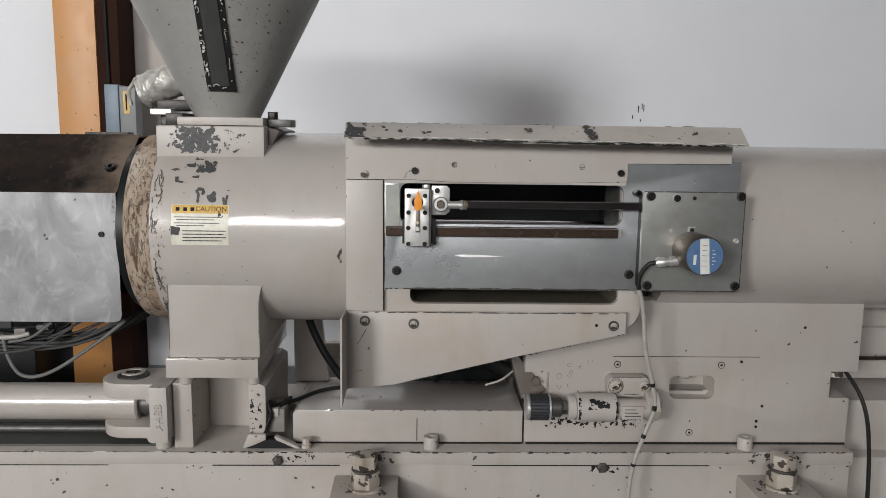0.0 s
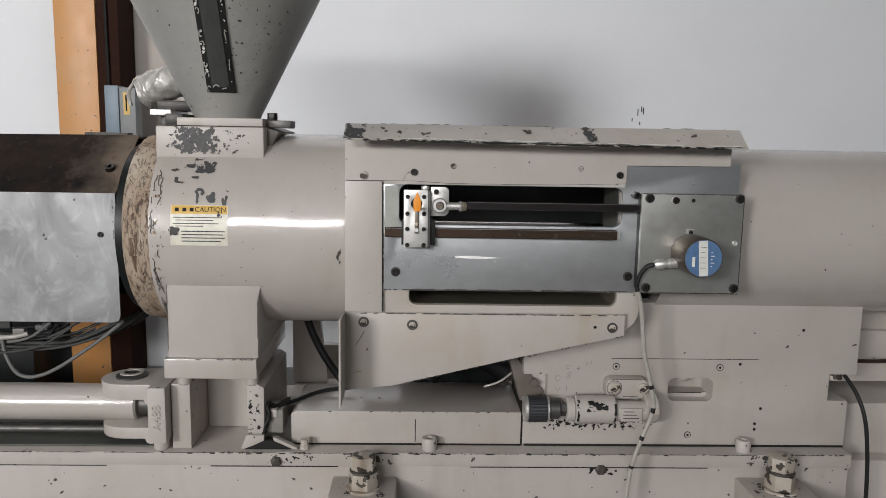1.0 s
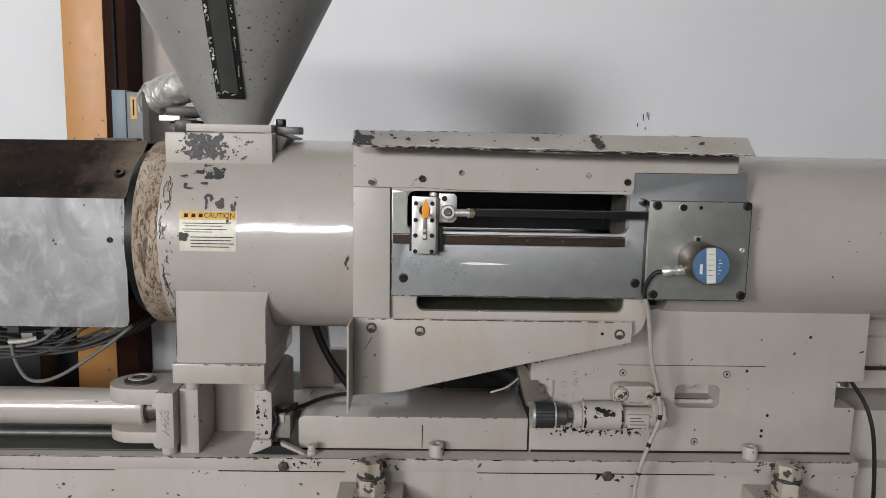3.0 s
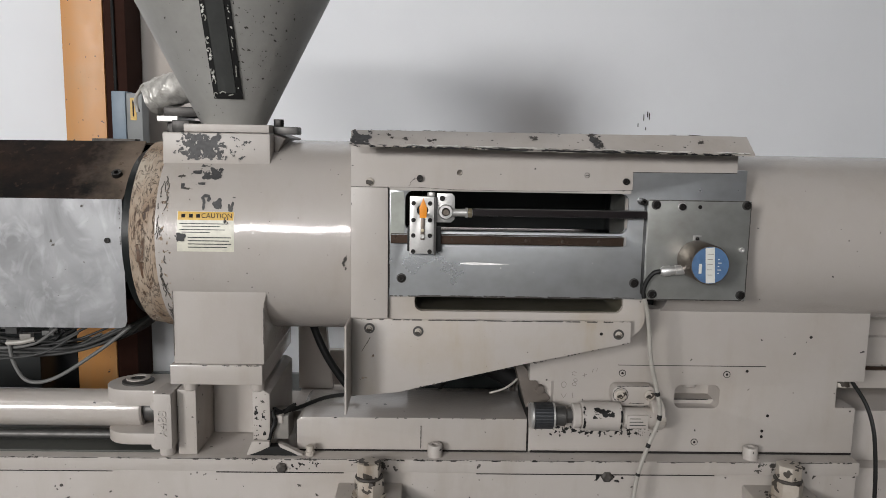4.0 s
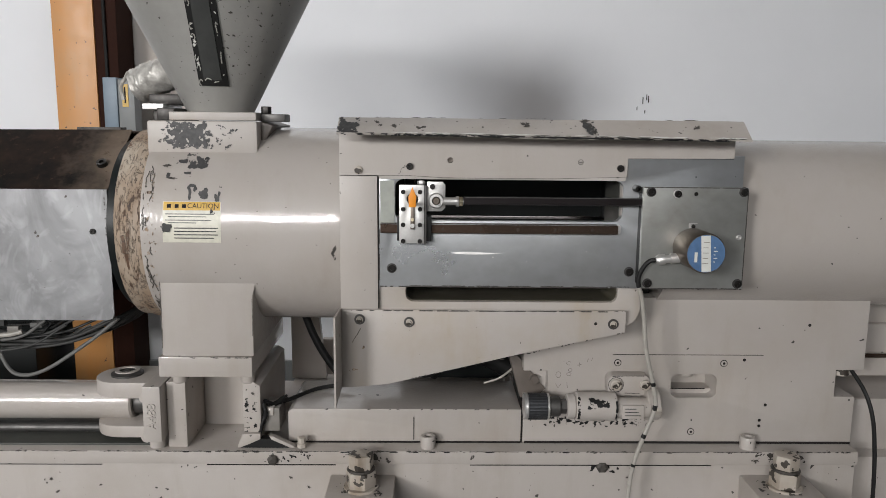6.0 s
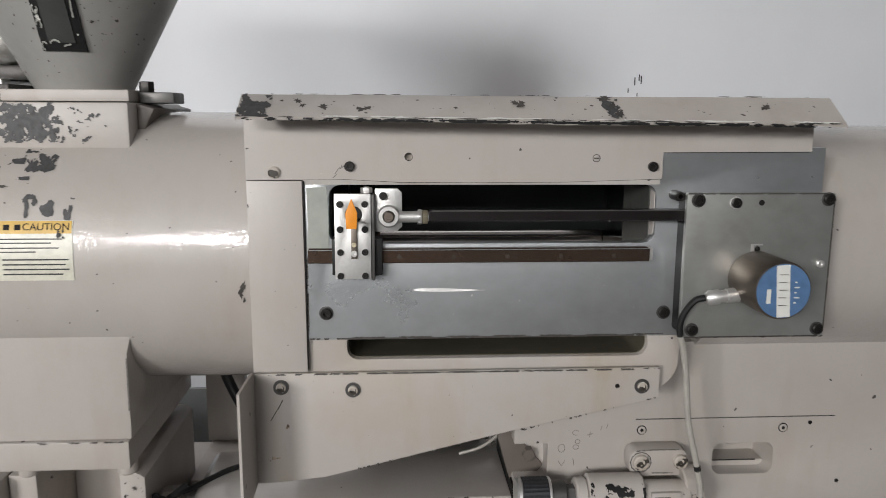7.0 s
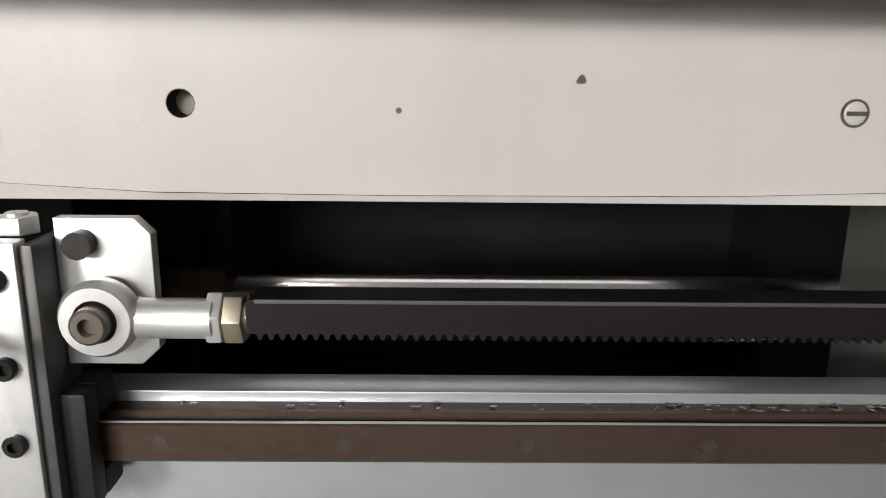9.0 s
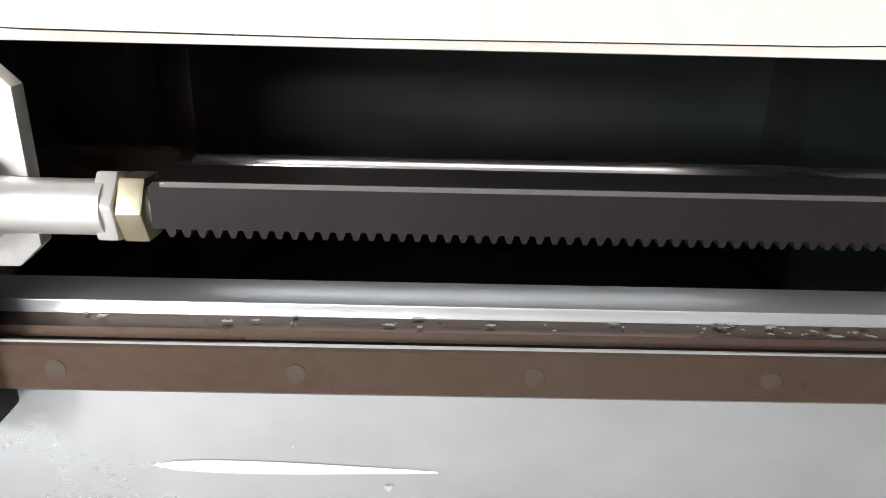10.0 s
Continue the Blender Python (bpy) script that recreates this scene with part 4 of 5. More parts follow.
part("wire", sweep([(-0.50, 1.58, 1.535), (-0.512, 1.575, 1.51), (-0.509, 1.575, 1.487)], 0.0034, 8, 6, 0.4), M_CABLE, pipe, "loose pale strap")
part("clamp", box(-0.446, -0.383, 1.52, 1.60, 1.478, 1.496, 0.003), M_SCREW, pipe, "dark clamp")
part("bracket", box(-0.450, -0.415, 1.50, 1.60, 1.470, 1.4795, 0.001), M_BRIGHT, pipe, "bright steel bracket")
part("stem", box(-0.44, -0.40, 1.52, 1.60, 1.44, 1.4695, 0.003), M_SCREW, pipe)

# ---- drive housing: hollow window part, round part and block ----
dh = thing("drive_housing", (0.3, 1.5, 0.94), "cream painted drive housing with open inspection window", "machine housing")
part("window_frame", prism([(-0.098, 1.1455), (0.325, 1.1455), (0.335, 1.1465)] + [(0.322 + 0.034 * math.cos(radians(a)), 1.18 + 0.034 * math.sin(radians(a))) for a in range(-60, 1, 12)] + [(0.356, 1.46), (-0.098, 1.46)],
     1.338, 1.347 + 0.095, [rr(-0.005, 0.320, 1.186, 1.2155, 0.012), rr(-0.028, 0.319, 1.222, 1.388, 0.012)], bevel=0.0015), M_YELLOWED, dh, "cream cast window frame")
# Linings and inside walls hold the recess shade in their dark colour.
part("frame_lining", prism(rr(-0.0275, 0.3185, 1.2225, 1.3875, 0.012), 1.350, 1.440, [rr(-0.0265, 0.3175, 1.2235, 1.3865, 0.011)]), M_CASTING, dh, "grey lining of the window, darkened as shade")
part("slot_lining", prism(rr(-0.0045, 0.3195, 1.1865, 1.215, 0.0115), 1.345, 1.440, [rr(-0.0038, 0.3188, 1.1872, 1.2143, 0.011)]), M_SLOT, dh, "olive lining of the lower slot, darkened as shade")
# The unseen top is left open so that light reaches the shaft.
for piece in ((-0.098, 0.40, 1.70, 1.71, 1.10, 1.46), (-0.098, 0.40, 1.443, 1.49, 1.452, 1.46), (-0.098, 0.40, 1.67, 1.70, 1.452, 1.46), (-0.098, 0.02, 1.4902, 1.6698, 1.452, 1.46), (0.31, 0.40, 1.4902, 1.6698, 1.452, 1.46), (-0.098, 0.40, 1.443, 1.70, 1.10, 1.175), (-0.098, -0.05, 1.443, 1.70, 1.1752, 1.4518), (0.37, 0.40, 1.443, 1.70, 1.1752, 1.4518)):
    part("cavity_wall", box(*piece), M_BACKWALL if piece[2] == 1.70 else M_CAVITY, dh, "inside wall painted near black as shade")
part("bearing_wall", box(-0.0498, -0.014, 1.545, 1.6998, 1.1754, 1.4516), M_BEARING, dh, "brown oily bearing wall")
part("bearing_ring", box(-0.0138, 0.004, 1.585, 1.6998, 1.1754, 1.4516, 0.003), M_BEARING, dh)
part("round_part", lathe([(0, 0), (0.139, 0), (0.139, 1.0), (0, 1.0)], (0.402, 1.481, 1.294), (1, 0, 0), 96), M_CREAM, dh, "smooth cream cylinder")
BLK = [(0.189, 0.9275), (0.746, 0.9275), (0.746, 1.010), (0.711, 1.010), (0.711, 1.056), (0.757, 1.056), (0.757, 1.178), (0.34, 1.178), (0.30, 1.155), (0.188, 1.13), (0.188, 1.0525), (0.229, 1.0525), (0.229, 1.0075), (0.189, 1.0075)]
part("block", prism(BLK, 1.41, 1.63, [rr(0.435, 0.511, 1.0075, 1.0475, 0.011)], bevel=0.002), M_CREAM, dh, "cream block with milled pocket")
part("pocket_back", box(0.43, 0.52, 1.462, 1.466, 1.0, 1.056), M_CREAM2, dh)
part("pocket_lip", prism(rr(0.4355, 0.5105, 1.008, 1.016, 0.003), 1.432, 1.462), M_CREAM2, dh)
# Thin dark line along the pocket's lip.
part("pocket_lip_line", box(0.438, 0.5, 1.4314, 1.4322, 1.0148, 1.0162), M_INK, dh)
part("pocket_plug", rod((0.471, 1.446, 1.034), (0.471, 1.446, 1.048), 0.012, 16, 0.002), M_CREAM2, dh)
part("groove", box(0.336, 0.586, 1.4092, 1.4101, 1.081, 1.0818), M_INK, dh)
part("under_bolt", rod((0.726, 1.425, 1.044), (0.726, 1.425, 1.0565), 0.0135, 18, 0.002), M_FLAKE, dh)
for sx, sz, sr in ((0.344, 1.0675, 0.006), (0.521, 1.067, 0.006), (0.473, 0.9475, 0.006)):
    cap_screw(dh, sx, 1.41, sz, sr - 0.0012, 0.0015, M_CREAM2, "plug_screw")
    part("plug_ring", lathe([(sr - 0.0012, -0.0003), (sr, -0.0003), (sr, 0.0003), (sr - 0.0012, 0.0003)], (sx, 1.4098, sz), (0, 1, 0), 20, True), M_INK, dh)
    part("plug_socket", lathe([(0, -0.0004), (sr * 0.38, -0.0004), (sr * 0.38, 0.0004), (0, 0.0004)], (sx, 1.4094, sz), (0, 1, 0), 6), M_INK, dh)
for sx, sz in ((0.555, 1.073), (0.596, 0.995), (0.588, 0.968), (0.588, 0.958), (0.659, 1.133)):
    part("small_hole", lathe([(0, -0.0004), (0.0026, -0.0004), (0.0026, 0.001), (0, 0.001)], (sx, 1.41, sz), (0, 1, 0), 12), M_SCREW, dh)
strokes("pencil_mark", dh, on_front(1.41), [[(0.242, 1.031), (0.2465, 1.0235), (0.251, 1.031)], ring(0.246, 1.0465, 0.0042, 0.0052), [(0.262, 1.0235), (0.2605, 1.033)], ring(0.2635, 1.0475, 0.0035, 0.003), ring(0.2655, 1.0545, 0.003, 0.0026),
        ring(0.263, 1.066, 0.004, 0.003, 30, 300), [(0.2765, 1.0625), (0.284, 1.0645)], [(0.280, 1.0595), (0.2805, 1.0675)], [(0.293, 1.068), (0.295, 1.0745)], [(0.300, 1.070), (0.302, 1.076)]], 0.0008, 60, M_PENCIL, "faint pencil strokes", 0.6)
flakes("paint_chip", dh, on_front(1.41), [(rngp.uniform(0.20, 0.40), 0.985 - abs(rngp.gauss(0, 0.006)), rngp.uniform(0.001, 0.004), 1.0) for _ in range(24)], 61, M_GREYCABLE, "oily drip stains below the valve")
# These two dark strips stand in for contact shade round the block.
part("joint", box(0.192, 0.744, 1.4075, 1.4098, 0.9272, 0.9302), M_INK, dh)
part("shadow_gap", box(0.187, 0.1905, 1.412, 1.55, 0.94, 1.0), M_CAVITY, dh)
part("end_shoulder", box(0.762, 1.5, 1.56, 1.66, 0.996, 1.21, 0.003), M_CREAM2, dh)
part("end_ledge", box(0.762, 1.5, 1.545, 1.66, 1.05, 1.10, 0.002), M_CREAM, dh, "cream ledge")
part("gusset", prism([(0.165, 1.075), (0.172, 1.082), (0.228, 1.015), (0.192, 0.975), (0.186, 1.0)], 1.43, 1.50, bevel=0.001), M_GUSSET, dh, "brown grey angled plate")
part("notch_back", box(0.186, 0.236, 1.436, 1.441, 1.0, 1.06), M_CREAM2, dh)
part("notch_bolt", rod((0.209, 1.436, 1.032), (0.209, 1.422, 1.032), 0.008, 6, 0.001), M_GUSSET, dh, "oily bolt head in the notch")

shaft = thing("screw_shaft", (0.15, AY, AZ), "polished chrome screw shaft inside the housing", "shaft")
SY, SZ, SR = 1.505, 1.2825, 0.0175
part("shaft", lathe([(0, 0), (SR - 0.003, 0), (SR, 0.004), (SR, 0.283), (0, 0.283)], (0.024, SY, SZ), (1, 0, 0), 64), M_SHAFT, shaft, "mirror bright chrome shaft")
part("coupling", lathe([(0, 0), (SR - 0.0006, 0), (SR - 0.0006, 0.046), (0, 0.046)], (0.3085, SY, SZ), (1, 0, 0), 64), M_CHROME, shaft, "bright coupling sleeve")
part("front_coupling", lathe([(0, 0), (SR + 0.003, 0), (SR + 0.003, 0.070), (0, 0.070)], (-0.047, SY, SZ), (1, 0, 0), 48), M_RAIL, shaft, "brown oily coupling")

# ---- cover panel with hood ----
cp = thing("cover_panel", (0.2, 1.33, 1.38), "cream sheet cover panel with chipped sloping hood", "cover panel")
part("panel", prism([(-0.103, 1.3782), (0.0, 1.3787), (0.05, 1.376), (0.12, 1.3755), (0.22, 1.376), (0.3235, 1.3792), (0.3235, 1.4065), (0.482, 1.4075), (0.482, 1.461), (-0.103, 1.461)], 1.330, 1.3332, [disc(0.0605, 1.4015, 0.0042, 16)]), M_SHEET, cp, "flat cream sheet")
part("plug_slot", box(0.2508, 0.2562, 1.3284, 1.3292, 1.3999, 1.4011), M_CHIP, cp)
# Lining and back are black to paint the shade inside the hole.
part("hole_lining", lathe([(0.0039, 0), (0.00415, 0), (0.00415, 0.016), (0.0039, 0.016)], (0.0605, 1.3302, 1.4015), (0, 1, 0), 20, True), M_INK, cp, "black lining painted as the hole's shade")
part("hole_back", lathe([(0, 0), (0.0045, 0), (0.0045, 0.0006), (0, 0.0006)], (0.0605, 1.3468, 1.4015), (0, 1, 0), 16), M_INK, cp)


droop = lambda x: 0.0048 * (x + 0.1) / 0.58


def hood():
    bm = bmesh.new()
    n = 40
    rows = []
    for i in range(n + 1):
        x = -0.0995 + 0.582 * i / n
        w = 0.0012 * math.sin(i * 0.23) + 0.0006 * math.sin(i * 1.7)
        rows.append([bm.verts.new((x, 1.3335, 1.4615)), bm.verts.new((x, 1.307, 1.462 + w * 0.2)), bm.verts.new((x, 1.2715, 1.4408 + w * 0.7 - droop(x)))])
    for a, b in zip(rows, rows[1:]):
        for k in range(2):
            bm.faces.new((a[k], b[k], b[k + 1], a[k + 1]))
    r3 = bmesh.ops.extrude_face_region(bm, geom=bm.faces[:])
    bmesh.ops.translate(bm, vec=(0, 0.001, -0.0024), verts=[v for v in r3["geom"] if isinstance(v, bmesh.types.BMVert)])
    return bm


hood_part = part("hood", hood(), M_CREAM2, cp, "sloping cream hood with chipped lower edge")
hood_at = lambda u, v: (u, 1.307 - 0.0355 * v - 0.0003, 1.462 - (0.0212 + droop(u)) * v + 0.0008)
rngc = random.Random(71)
flakes("paint_chip", hood_part, hood_at, [(rngc.uniform(-0.09, 0.475), 0.985, rngc.uniform(0.02, 0.05), rngc.uniform(0.1, 0.4)) for _ in range(38)]
       + [(rngc.uniform(-0.07, 0.475), rngc.uniform(0.1, 0.9), 0.015 + 0.05 * rngc.random() ** 3, rngc.uniform(0.03, 0.07)) for _ in range(34)]
       + [(rngc.uniform(-0.06, 0.475), 0.0, rngc.uniform(0.01, 0.03), rngc.uniform(0.1, 0.4)) for _ in range(24)]
       + [(0.168, 0.35, 0.22, 0.03), (0.162, 0.30, 0.12, 0.05), (0.252, 0.1, 0.16, 0.06), (0.257, 0.4, 0.2, 0.03), (0.262, 0.7, 0.2, 0.03), (0.41, 0.4, 0.16, 0.04), (0.02, 0.6, 0.13, 0.05), (-0.02, 0.55, 0.16, 0.04), (-0.045, 0.3, 0.14, 0.04), (-0.04, 0.5, 0.12, 0.04), (0.014, 0.65, 0.16, 0.03)], 72)
eroded("bare_patch", hood_part, hood_at, -0.0995, -0.069, 0.0, 1.0, (44, 40), 5, 0.0, 70.0, M_PEEL, vscale=0.041)
eroded("bare_patch", hood_part, lambda u, v: hood_at(0.245 + (u - 0.245), v), 0.246, 0.268, 0.0, 1.0, (30, 40), 8, 0.45, 110.0, M_PEEL, vscale=0.041)
eroded("edge_mark", hood_part, lambda u, v: (u, 1.2708 + 0.0005 * v, 1.4412 - droop(u) - 0.0032 * v), -0.095, 0.481, 0.0, 1.0, (420, 6), 17, 0.1, 90.0, M_BLACK, "black ragged line along the lower edge", 0.01)
# Pale flakes paint the light caught by the hood's lower edge.
flakes("lit_edge", hood_part, hood_at, [(rngc.uniform(-0.05, 0.47), 0.95, rngc.uniform(0.03, 0.06), rngc.uniform(0.2, 0.6)) for _ in range(20)], 79, M_WHITE, "pale flakes painted as the lit lower edge")
for sx, sz in ((0.0007, 1.392), (0.3127, 1.392)):
    cap_screw(cp, sx, 1.330, sz, 0.0051, 0.005)
cap_screw(cp, -0.0745, 1.330, 1.386, 0.0062, 0.004, M_FLAKE, "slotted_screw", 40, True)
cap_screw(cp, 0.2535, 1.330, 1.4005, 0.0034, 0.001, M_CREAM2, "plug_screw", 35, True)
part("plug_ring", lathe([(0.0034, -0.0004), (0.0041, -0.0004), (0.0041, 0.0004), (0.0034, 0.0004)], (0.2535, 1.3298, 1.4005), (0, 1, 0), 20, True), M_CHIP, cp)
# Dark band along the sheet's outline draws the shade below its edge.
part("edge_shade", prism([(-0.103, 1.3776), (0.0, 1.3781), (0.05, 1.3753), (0.12, 1.3749), (0.22, 1.3754), (0.3243, 1.3786), (0.3243, 1.4057), (0.482, 1.4067), (0.482, 1.4079), (0.3232, 1.4069), (0.3232, 1.3796), (0.22, 1.3764), (0.12, 1.3759), (0.05, 1.3763), (0.0, 1.3791), (-0.103, 1.3786)], 1.3326, 1.33345), M_INK, cp, "dark line drawn as shade along the sheet edge")
eroded("edge_wear", cp, on_front(1.3300), -0.03, -0.004, 1.380, 1.3895, (60, 30), 35, 0.8, 220.0, M_WHITE, "pale cracked paint beside the screw", 1.0)
strokes("paint_crack", cp, on_front(1.3300), [[(-0.0045, 1.3925), (-0.0085, 1.3895), (-0.0095, 1.3905), (-0.0135, 1.3855), (-0.0125, 1.3835), (-0.0160, 1.3805)], [(-0.0085, 1.3895), (-0.0065, 1.3935)]], 0.0005, 36, M_CHIP, "dark cracks in the paint beside the screw", 0.7)
sp = thing("side_panel", (-0.075, 1.33, 1.175), "narrow cream cover strip beside the window", "cover panel")
part("sheet", prism([(-0.103, 1.1755), (-0.0465, 1.1755), (-0.0475, 1.3772), (-0.103, 1.3772)], 1.3305, 1.3375, bevel=0.0005), M_SHEET, sp)
flakes("paint_chip", sp, on_front(1.3305), scatter(75, 7, -0.10, -0.05, 1.18, 1.37, 0.0005, 0.0016) + [(-0.102, 1.352, 0.003, 0.4)], 76)

part("seam", box(-0.0466, -0.0455, 1.331, 1.3345, 1.177, 1.3765), M_INK, sp)
# ---- support bracket ----
sb = thing("support_bracket", (0.1, 1.325, 1.06), "cream folded sheet bracket tapering under the window", "bracket")
part("sheet", prism([(-0.1015, 1.053), (-0.078, 1.054), (-0.03, 1.059), (0.178, 1.109), (0.331, 1.142), (0.331, 1.1765), (-0.1015, 1.1755)], 1.325, 1.3285, bevel=0.0004), M_YELLOWED, sb)
part("flange", prism([(1.25, 1.049), (1.3285, 1.053), (1.3285, 1.176), (1.32, 1.179), (1.25, 1.182)], -0.1045, -0.1018, m=Matrix(((0, 1, 0, 0), (1, 0, 0, 0), (0, 0, 1, 0), (0, 0, 0, 1)))), M_CREAM2, sb, "folded side flange with rusty edge")
for sx, sz in ((0.001, 1.157), (0.312, 1.1555), (-0.074, 1.161)):
    washer(sb, sx, 1.325, sz, 0.0082, M_DARKSTEEL)
    cap_screw(sb, sx, 1.324, sz, 0.0052, 0.003, M_FLAKE, "cap_screw")
part("small_hole", lathe([(0, -0.0004), (0.0025, -0.0004), (0.0025, 0.001), (0, 0.001)], (0.285, 1.325, 1.156), (0, 1, 0), 12), M_SCREW, sb)
flakes("paint_chip", sb, on_front(1.325), [(-0.1 + 0.43 * k, 1.1745 + 0.001 * k, rngc.uniform(0.0006, 0.0016), rngc.uniform(1, 4)) for k in [rngc.random() for _ in range(22)]]
       + [(0.0 + 0.33 * k, 1.0665 + 0.076 * k, rngc.uniform(0.0006, 0.0018), rngc.uniform(1, 3)) for k in [rngc.random() for _ in range(34)]] + scatter(77, 8, -0.05, 0.3, 1.10, 1.17, 0.0005, 0.0015), 78)

eroded("rust_stain", sb, on_front(1.325), -0.099, -0.055, 1.06, 1.172, (50, 90), 19, 0.75, 50.0, M_RUST, "brown rusty stains")
eroded("edge_mark", sb, on_front(1.3252), -0.095, 0.33, 1.1738, 1.1757, (400, 4), 20, 0.05, 70.0, M_CHIP, "thin dark line along the top edge", 1.0)
strokes("scratch", sb, on_front(1.325), [[(-0.073, 1.146), (-0.086, 1.124)], [(-0.073, 1.147), (-0.078, 1.136)]], 0.0009, 42, M_CHIP, "dark scratch below the screw", 0.6)
# ---- steel plate, rail, carriage, rod end, rack ----
pl = thing("mounting_plate", (0.2, 1.335, 1.21), "zinc grey steel mounting plate with long slot", "steel plate")
part("plate", prism([(-0.0455, 1.2095), (0.499, 1.2095), (0.499, 1.4115), (-0.0455, 1.4115)], 1.3335, 1.3475, [rr(-0.021, 0.320, 1.3115, 1.3728, 0.012), disc(0.0605, 1.4015, 0.0046, 16)], bevel=0.0006), M_STEEL, pl)
for sx, sz in ((-0.026, 1.2385), (0.334, 1.2355)):
    washer(pl, sx, 1.3335, sz, 0.0075, M_DARKSTEEL, 0.0006)
    cap_screw(pl, sx, 1.333, sz, 0.0058, 0.004)
# Bright tapered streak on the plate, slightly tilted.
gz = bmesh.new()
gv = [gz.verts.new((0.064 + 0.076 * k / 12, 1.3332 - (0.0004 if s < 0 else 0), 1.2627 + s * 0.0019 * (math.sin(math.pi * (k / 12) ** 0.6) + 0.05) - 0.001 * k / 12)) for s in (-1, 1) for k in range(13)]
for k in range(12):
    gz.faces.new((gv[k], gv[k + 1], gv[14 + k], gv[13 + k]))
part("bright_streak", gz, M_BRIGHT, pl, "long bright streak")
flakes("scratch", pl, on_front(1.3335), scatter(82, 8, 0.0, 0.33, 1.212, 1.28, 0.0006, 0.002), 83, M_BRIGHT, "bright scratches")
tape = solo("pale_tape", prism([(-0.0445, 1.304), (-0.022, 1.3035), (-0.0215, 1.34), (-0.023, 1.371), (-0.0435, 1.37), (-0.0425, 1.33)], 1.3322, 1.3333), M_WHITE, "pale worn tape on the steel plate", "tape")
M_SMEAR = paint("smeared_cream_paint", (0.46, 0.435, 0.405), (0.22, 0.19, 0.15), rough=0.45, chips=0.70, grime=0.7)
eroded("paint_smear", pl, on_front(1.3335), -0.0455, 0.3225, 1.3731, 1.3845, (300, 8), 61, -1.2, 60.0, M_SMEAR, "cream paint smeared along the slot", 1.0)
# Thin dark line along the plate's lower edge.
eroded("grime", pl, on_front(1.3336), -0.0455, 0.34, 1.2096, 1.2113, (420, 4), 63, -0.1, 60.0, M_CHIP, "thin dark line along the lower edge")
tape.data.materials[0] = plain("pale_worn_tape", (0.36, 0.375, 0.34), 0.65, 0, 0.5, 60)

rl = thing("linear_rail", (0.14, 1.33, 1.293), "brown oily linear guide rail on the plate", "linear rail")
RP = [(1.3333, 1.2935), (1.3265, 1.2935), (1.325, 1.2955), (1.3225, 1.2955), (1.3205, 1.294), (1.3195, 1.295), (1.3195, 1.3065), (1.3205, 1.3075), (1.3225, 1.306), (1.325, 1.306), (1.3265, 1.308), (1.3333, 1.308)]
YX = Matrix(((0, 1, 0, 0), (1, 0, 0, 0), (0, 0, 1, 0), (0, 0, 0, 1)))
rail_part = part("rail", prism(RP, -0.042, 0.311, m=YX), M_RAIL, rl)
# Lighter strip paints the highlight along the rail's upper edge.
part("edge_highlight", box(-0.041, 0.3105, 1.3201, 1.3207, 1.3068, 1.3077), M_STEEL, rl, "thin strip drawn as the edge highlight")
part("end_clip", prism(rr(0.3115, 0.3165, 1.2945, 1.3075, 0.002), 1.325, 1.3333), M_BRIGHT, rl, "bright end clip")
for i in range(6):
    hx = 0.0505 + 0.0557 * (i - 1)
    part("rail_plug", lathe([(0, -0.0002), (0.0024, -0.0002), (0.0024, 0.001), (0, 0.001)], (hx, 1.3195, 1.3005), (0, 1, 0), 14), M_PLUG, rail_part, "round screw plug")
rngr = random.Random(91)
flakes("swarf", rl, lambda u, v: (u, 1.3335 - 0.012 * v, 1.3086), [(rngr.uniform(0.03, 0.31) if i < 30 else rngr.uniform(0.2, 0.31), rngr.uniform(0.0, 0.5), rngr.uniform(0.02, 0.11), 0.008 + 0.02 * rngr.random()) for i in range(110)], 92, M_FOIL, "bright metal swarf")

ca = thing("carriage", (0.005, 1.31, 1.281), "bright steel indicator carriage riding on the rail", "carriage")
face_plate = part("face_plate", prism([(-0.0135, 1.281), (0.0225, 1.281), (0.0225, 1.3665), (-0.0135, 1.3665)], 1.304, 1.3105, [disc(0.0055, 1.346, 0.0085, 20)], bevel=0.0006), M_BRIGHT, ca, "bright machined face plate")
part("side_plate", box(0.0228, 0.0262, 1.306, 1.326, 1.279, 1.3655, 0.0006), M_DARKSTEEL, ca, "dark side plate")
part("bearing_block", prism([(-0.017, 1.2835), (0.0335, 1.2835), (0.0335, 1.3205), (-0.017, 1.3205)], 1.3107, 1.3192, bevel=0.0012), M_BLACK, ca, "black bearing block with end seals")
part("bearing_lip", join(box(-0.017, 0.0335, 1.3192, 1.331, 1.3095, 1.3205, 0.001), box(-0.017, 0.0335, 1.3192, 1.331, 1.2835, 1.292, 0.001)), M_BLACK, ca)
part("hub", rod((0.0055, 1.330, 1.346), (0.0055, 1.306, 1.346), 0.008, 20), M_BLACK, ca, "dark hub")
part("back_bracket", prism([(0.0265, 1.327), (0.048, 1.327), (0.0535, 1.332), (0.0535, 1.366), (0.049, 1.3705), (0.0265, 1.3705)], 1.318, 1.323, bevel=0.0005), M_BRIGHT, ca, "bright bracket with cut corners")
part("top_nut", join(prism(disc(0, 0, 0.006, 6), 0, 0.005, bevel=0.0005, m=pose(0.018, 1.316, 1.3667, 90, 0, 0)), rod((0.018, 1.316, 1.3667), (0.018, 1.316, 1.3725), 0.003, 10)), M_BRIGHT, ca, "bright nut")
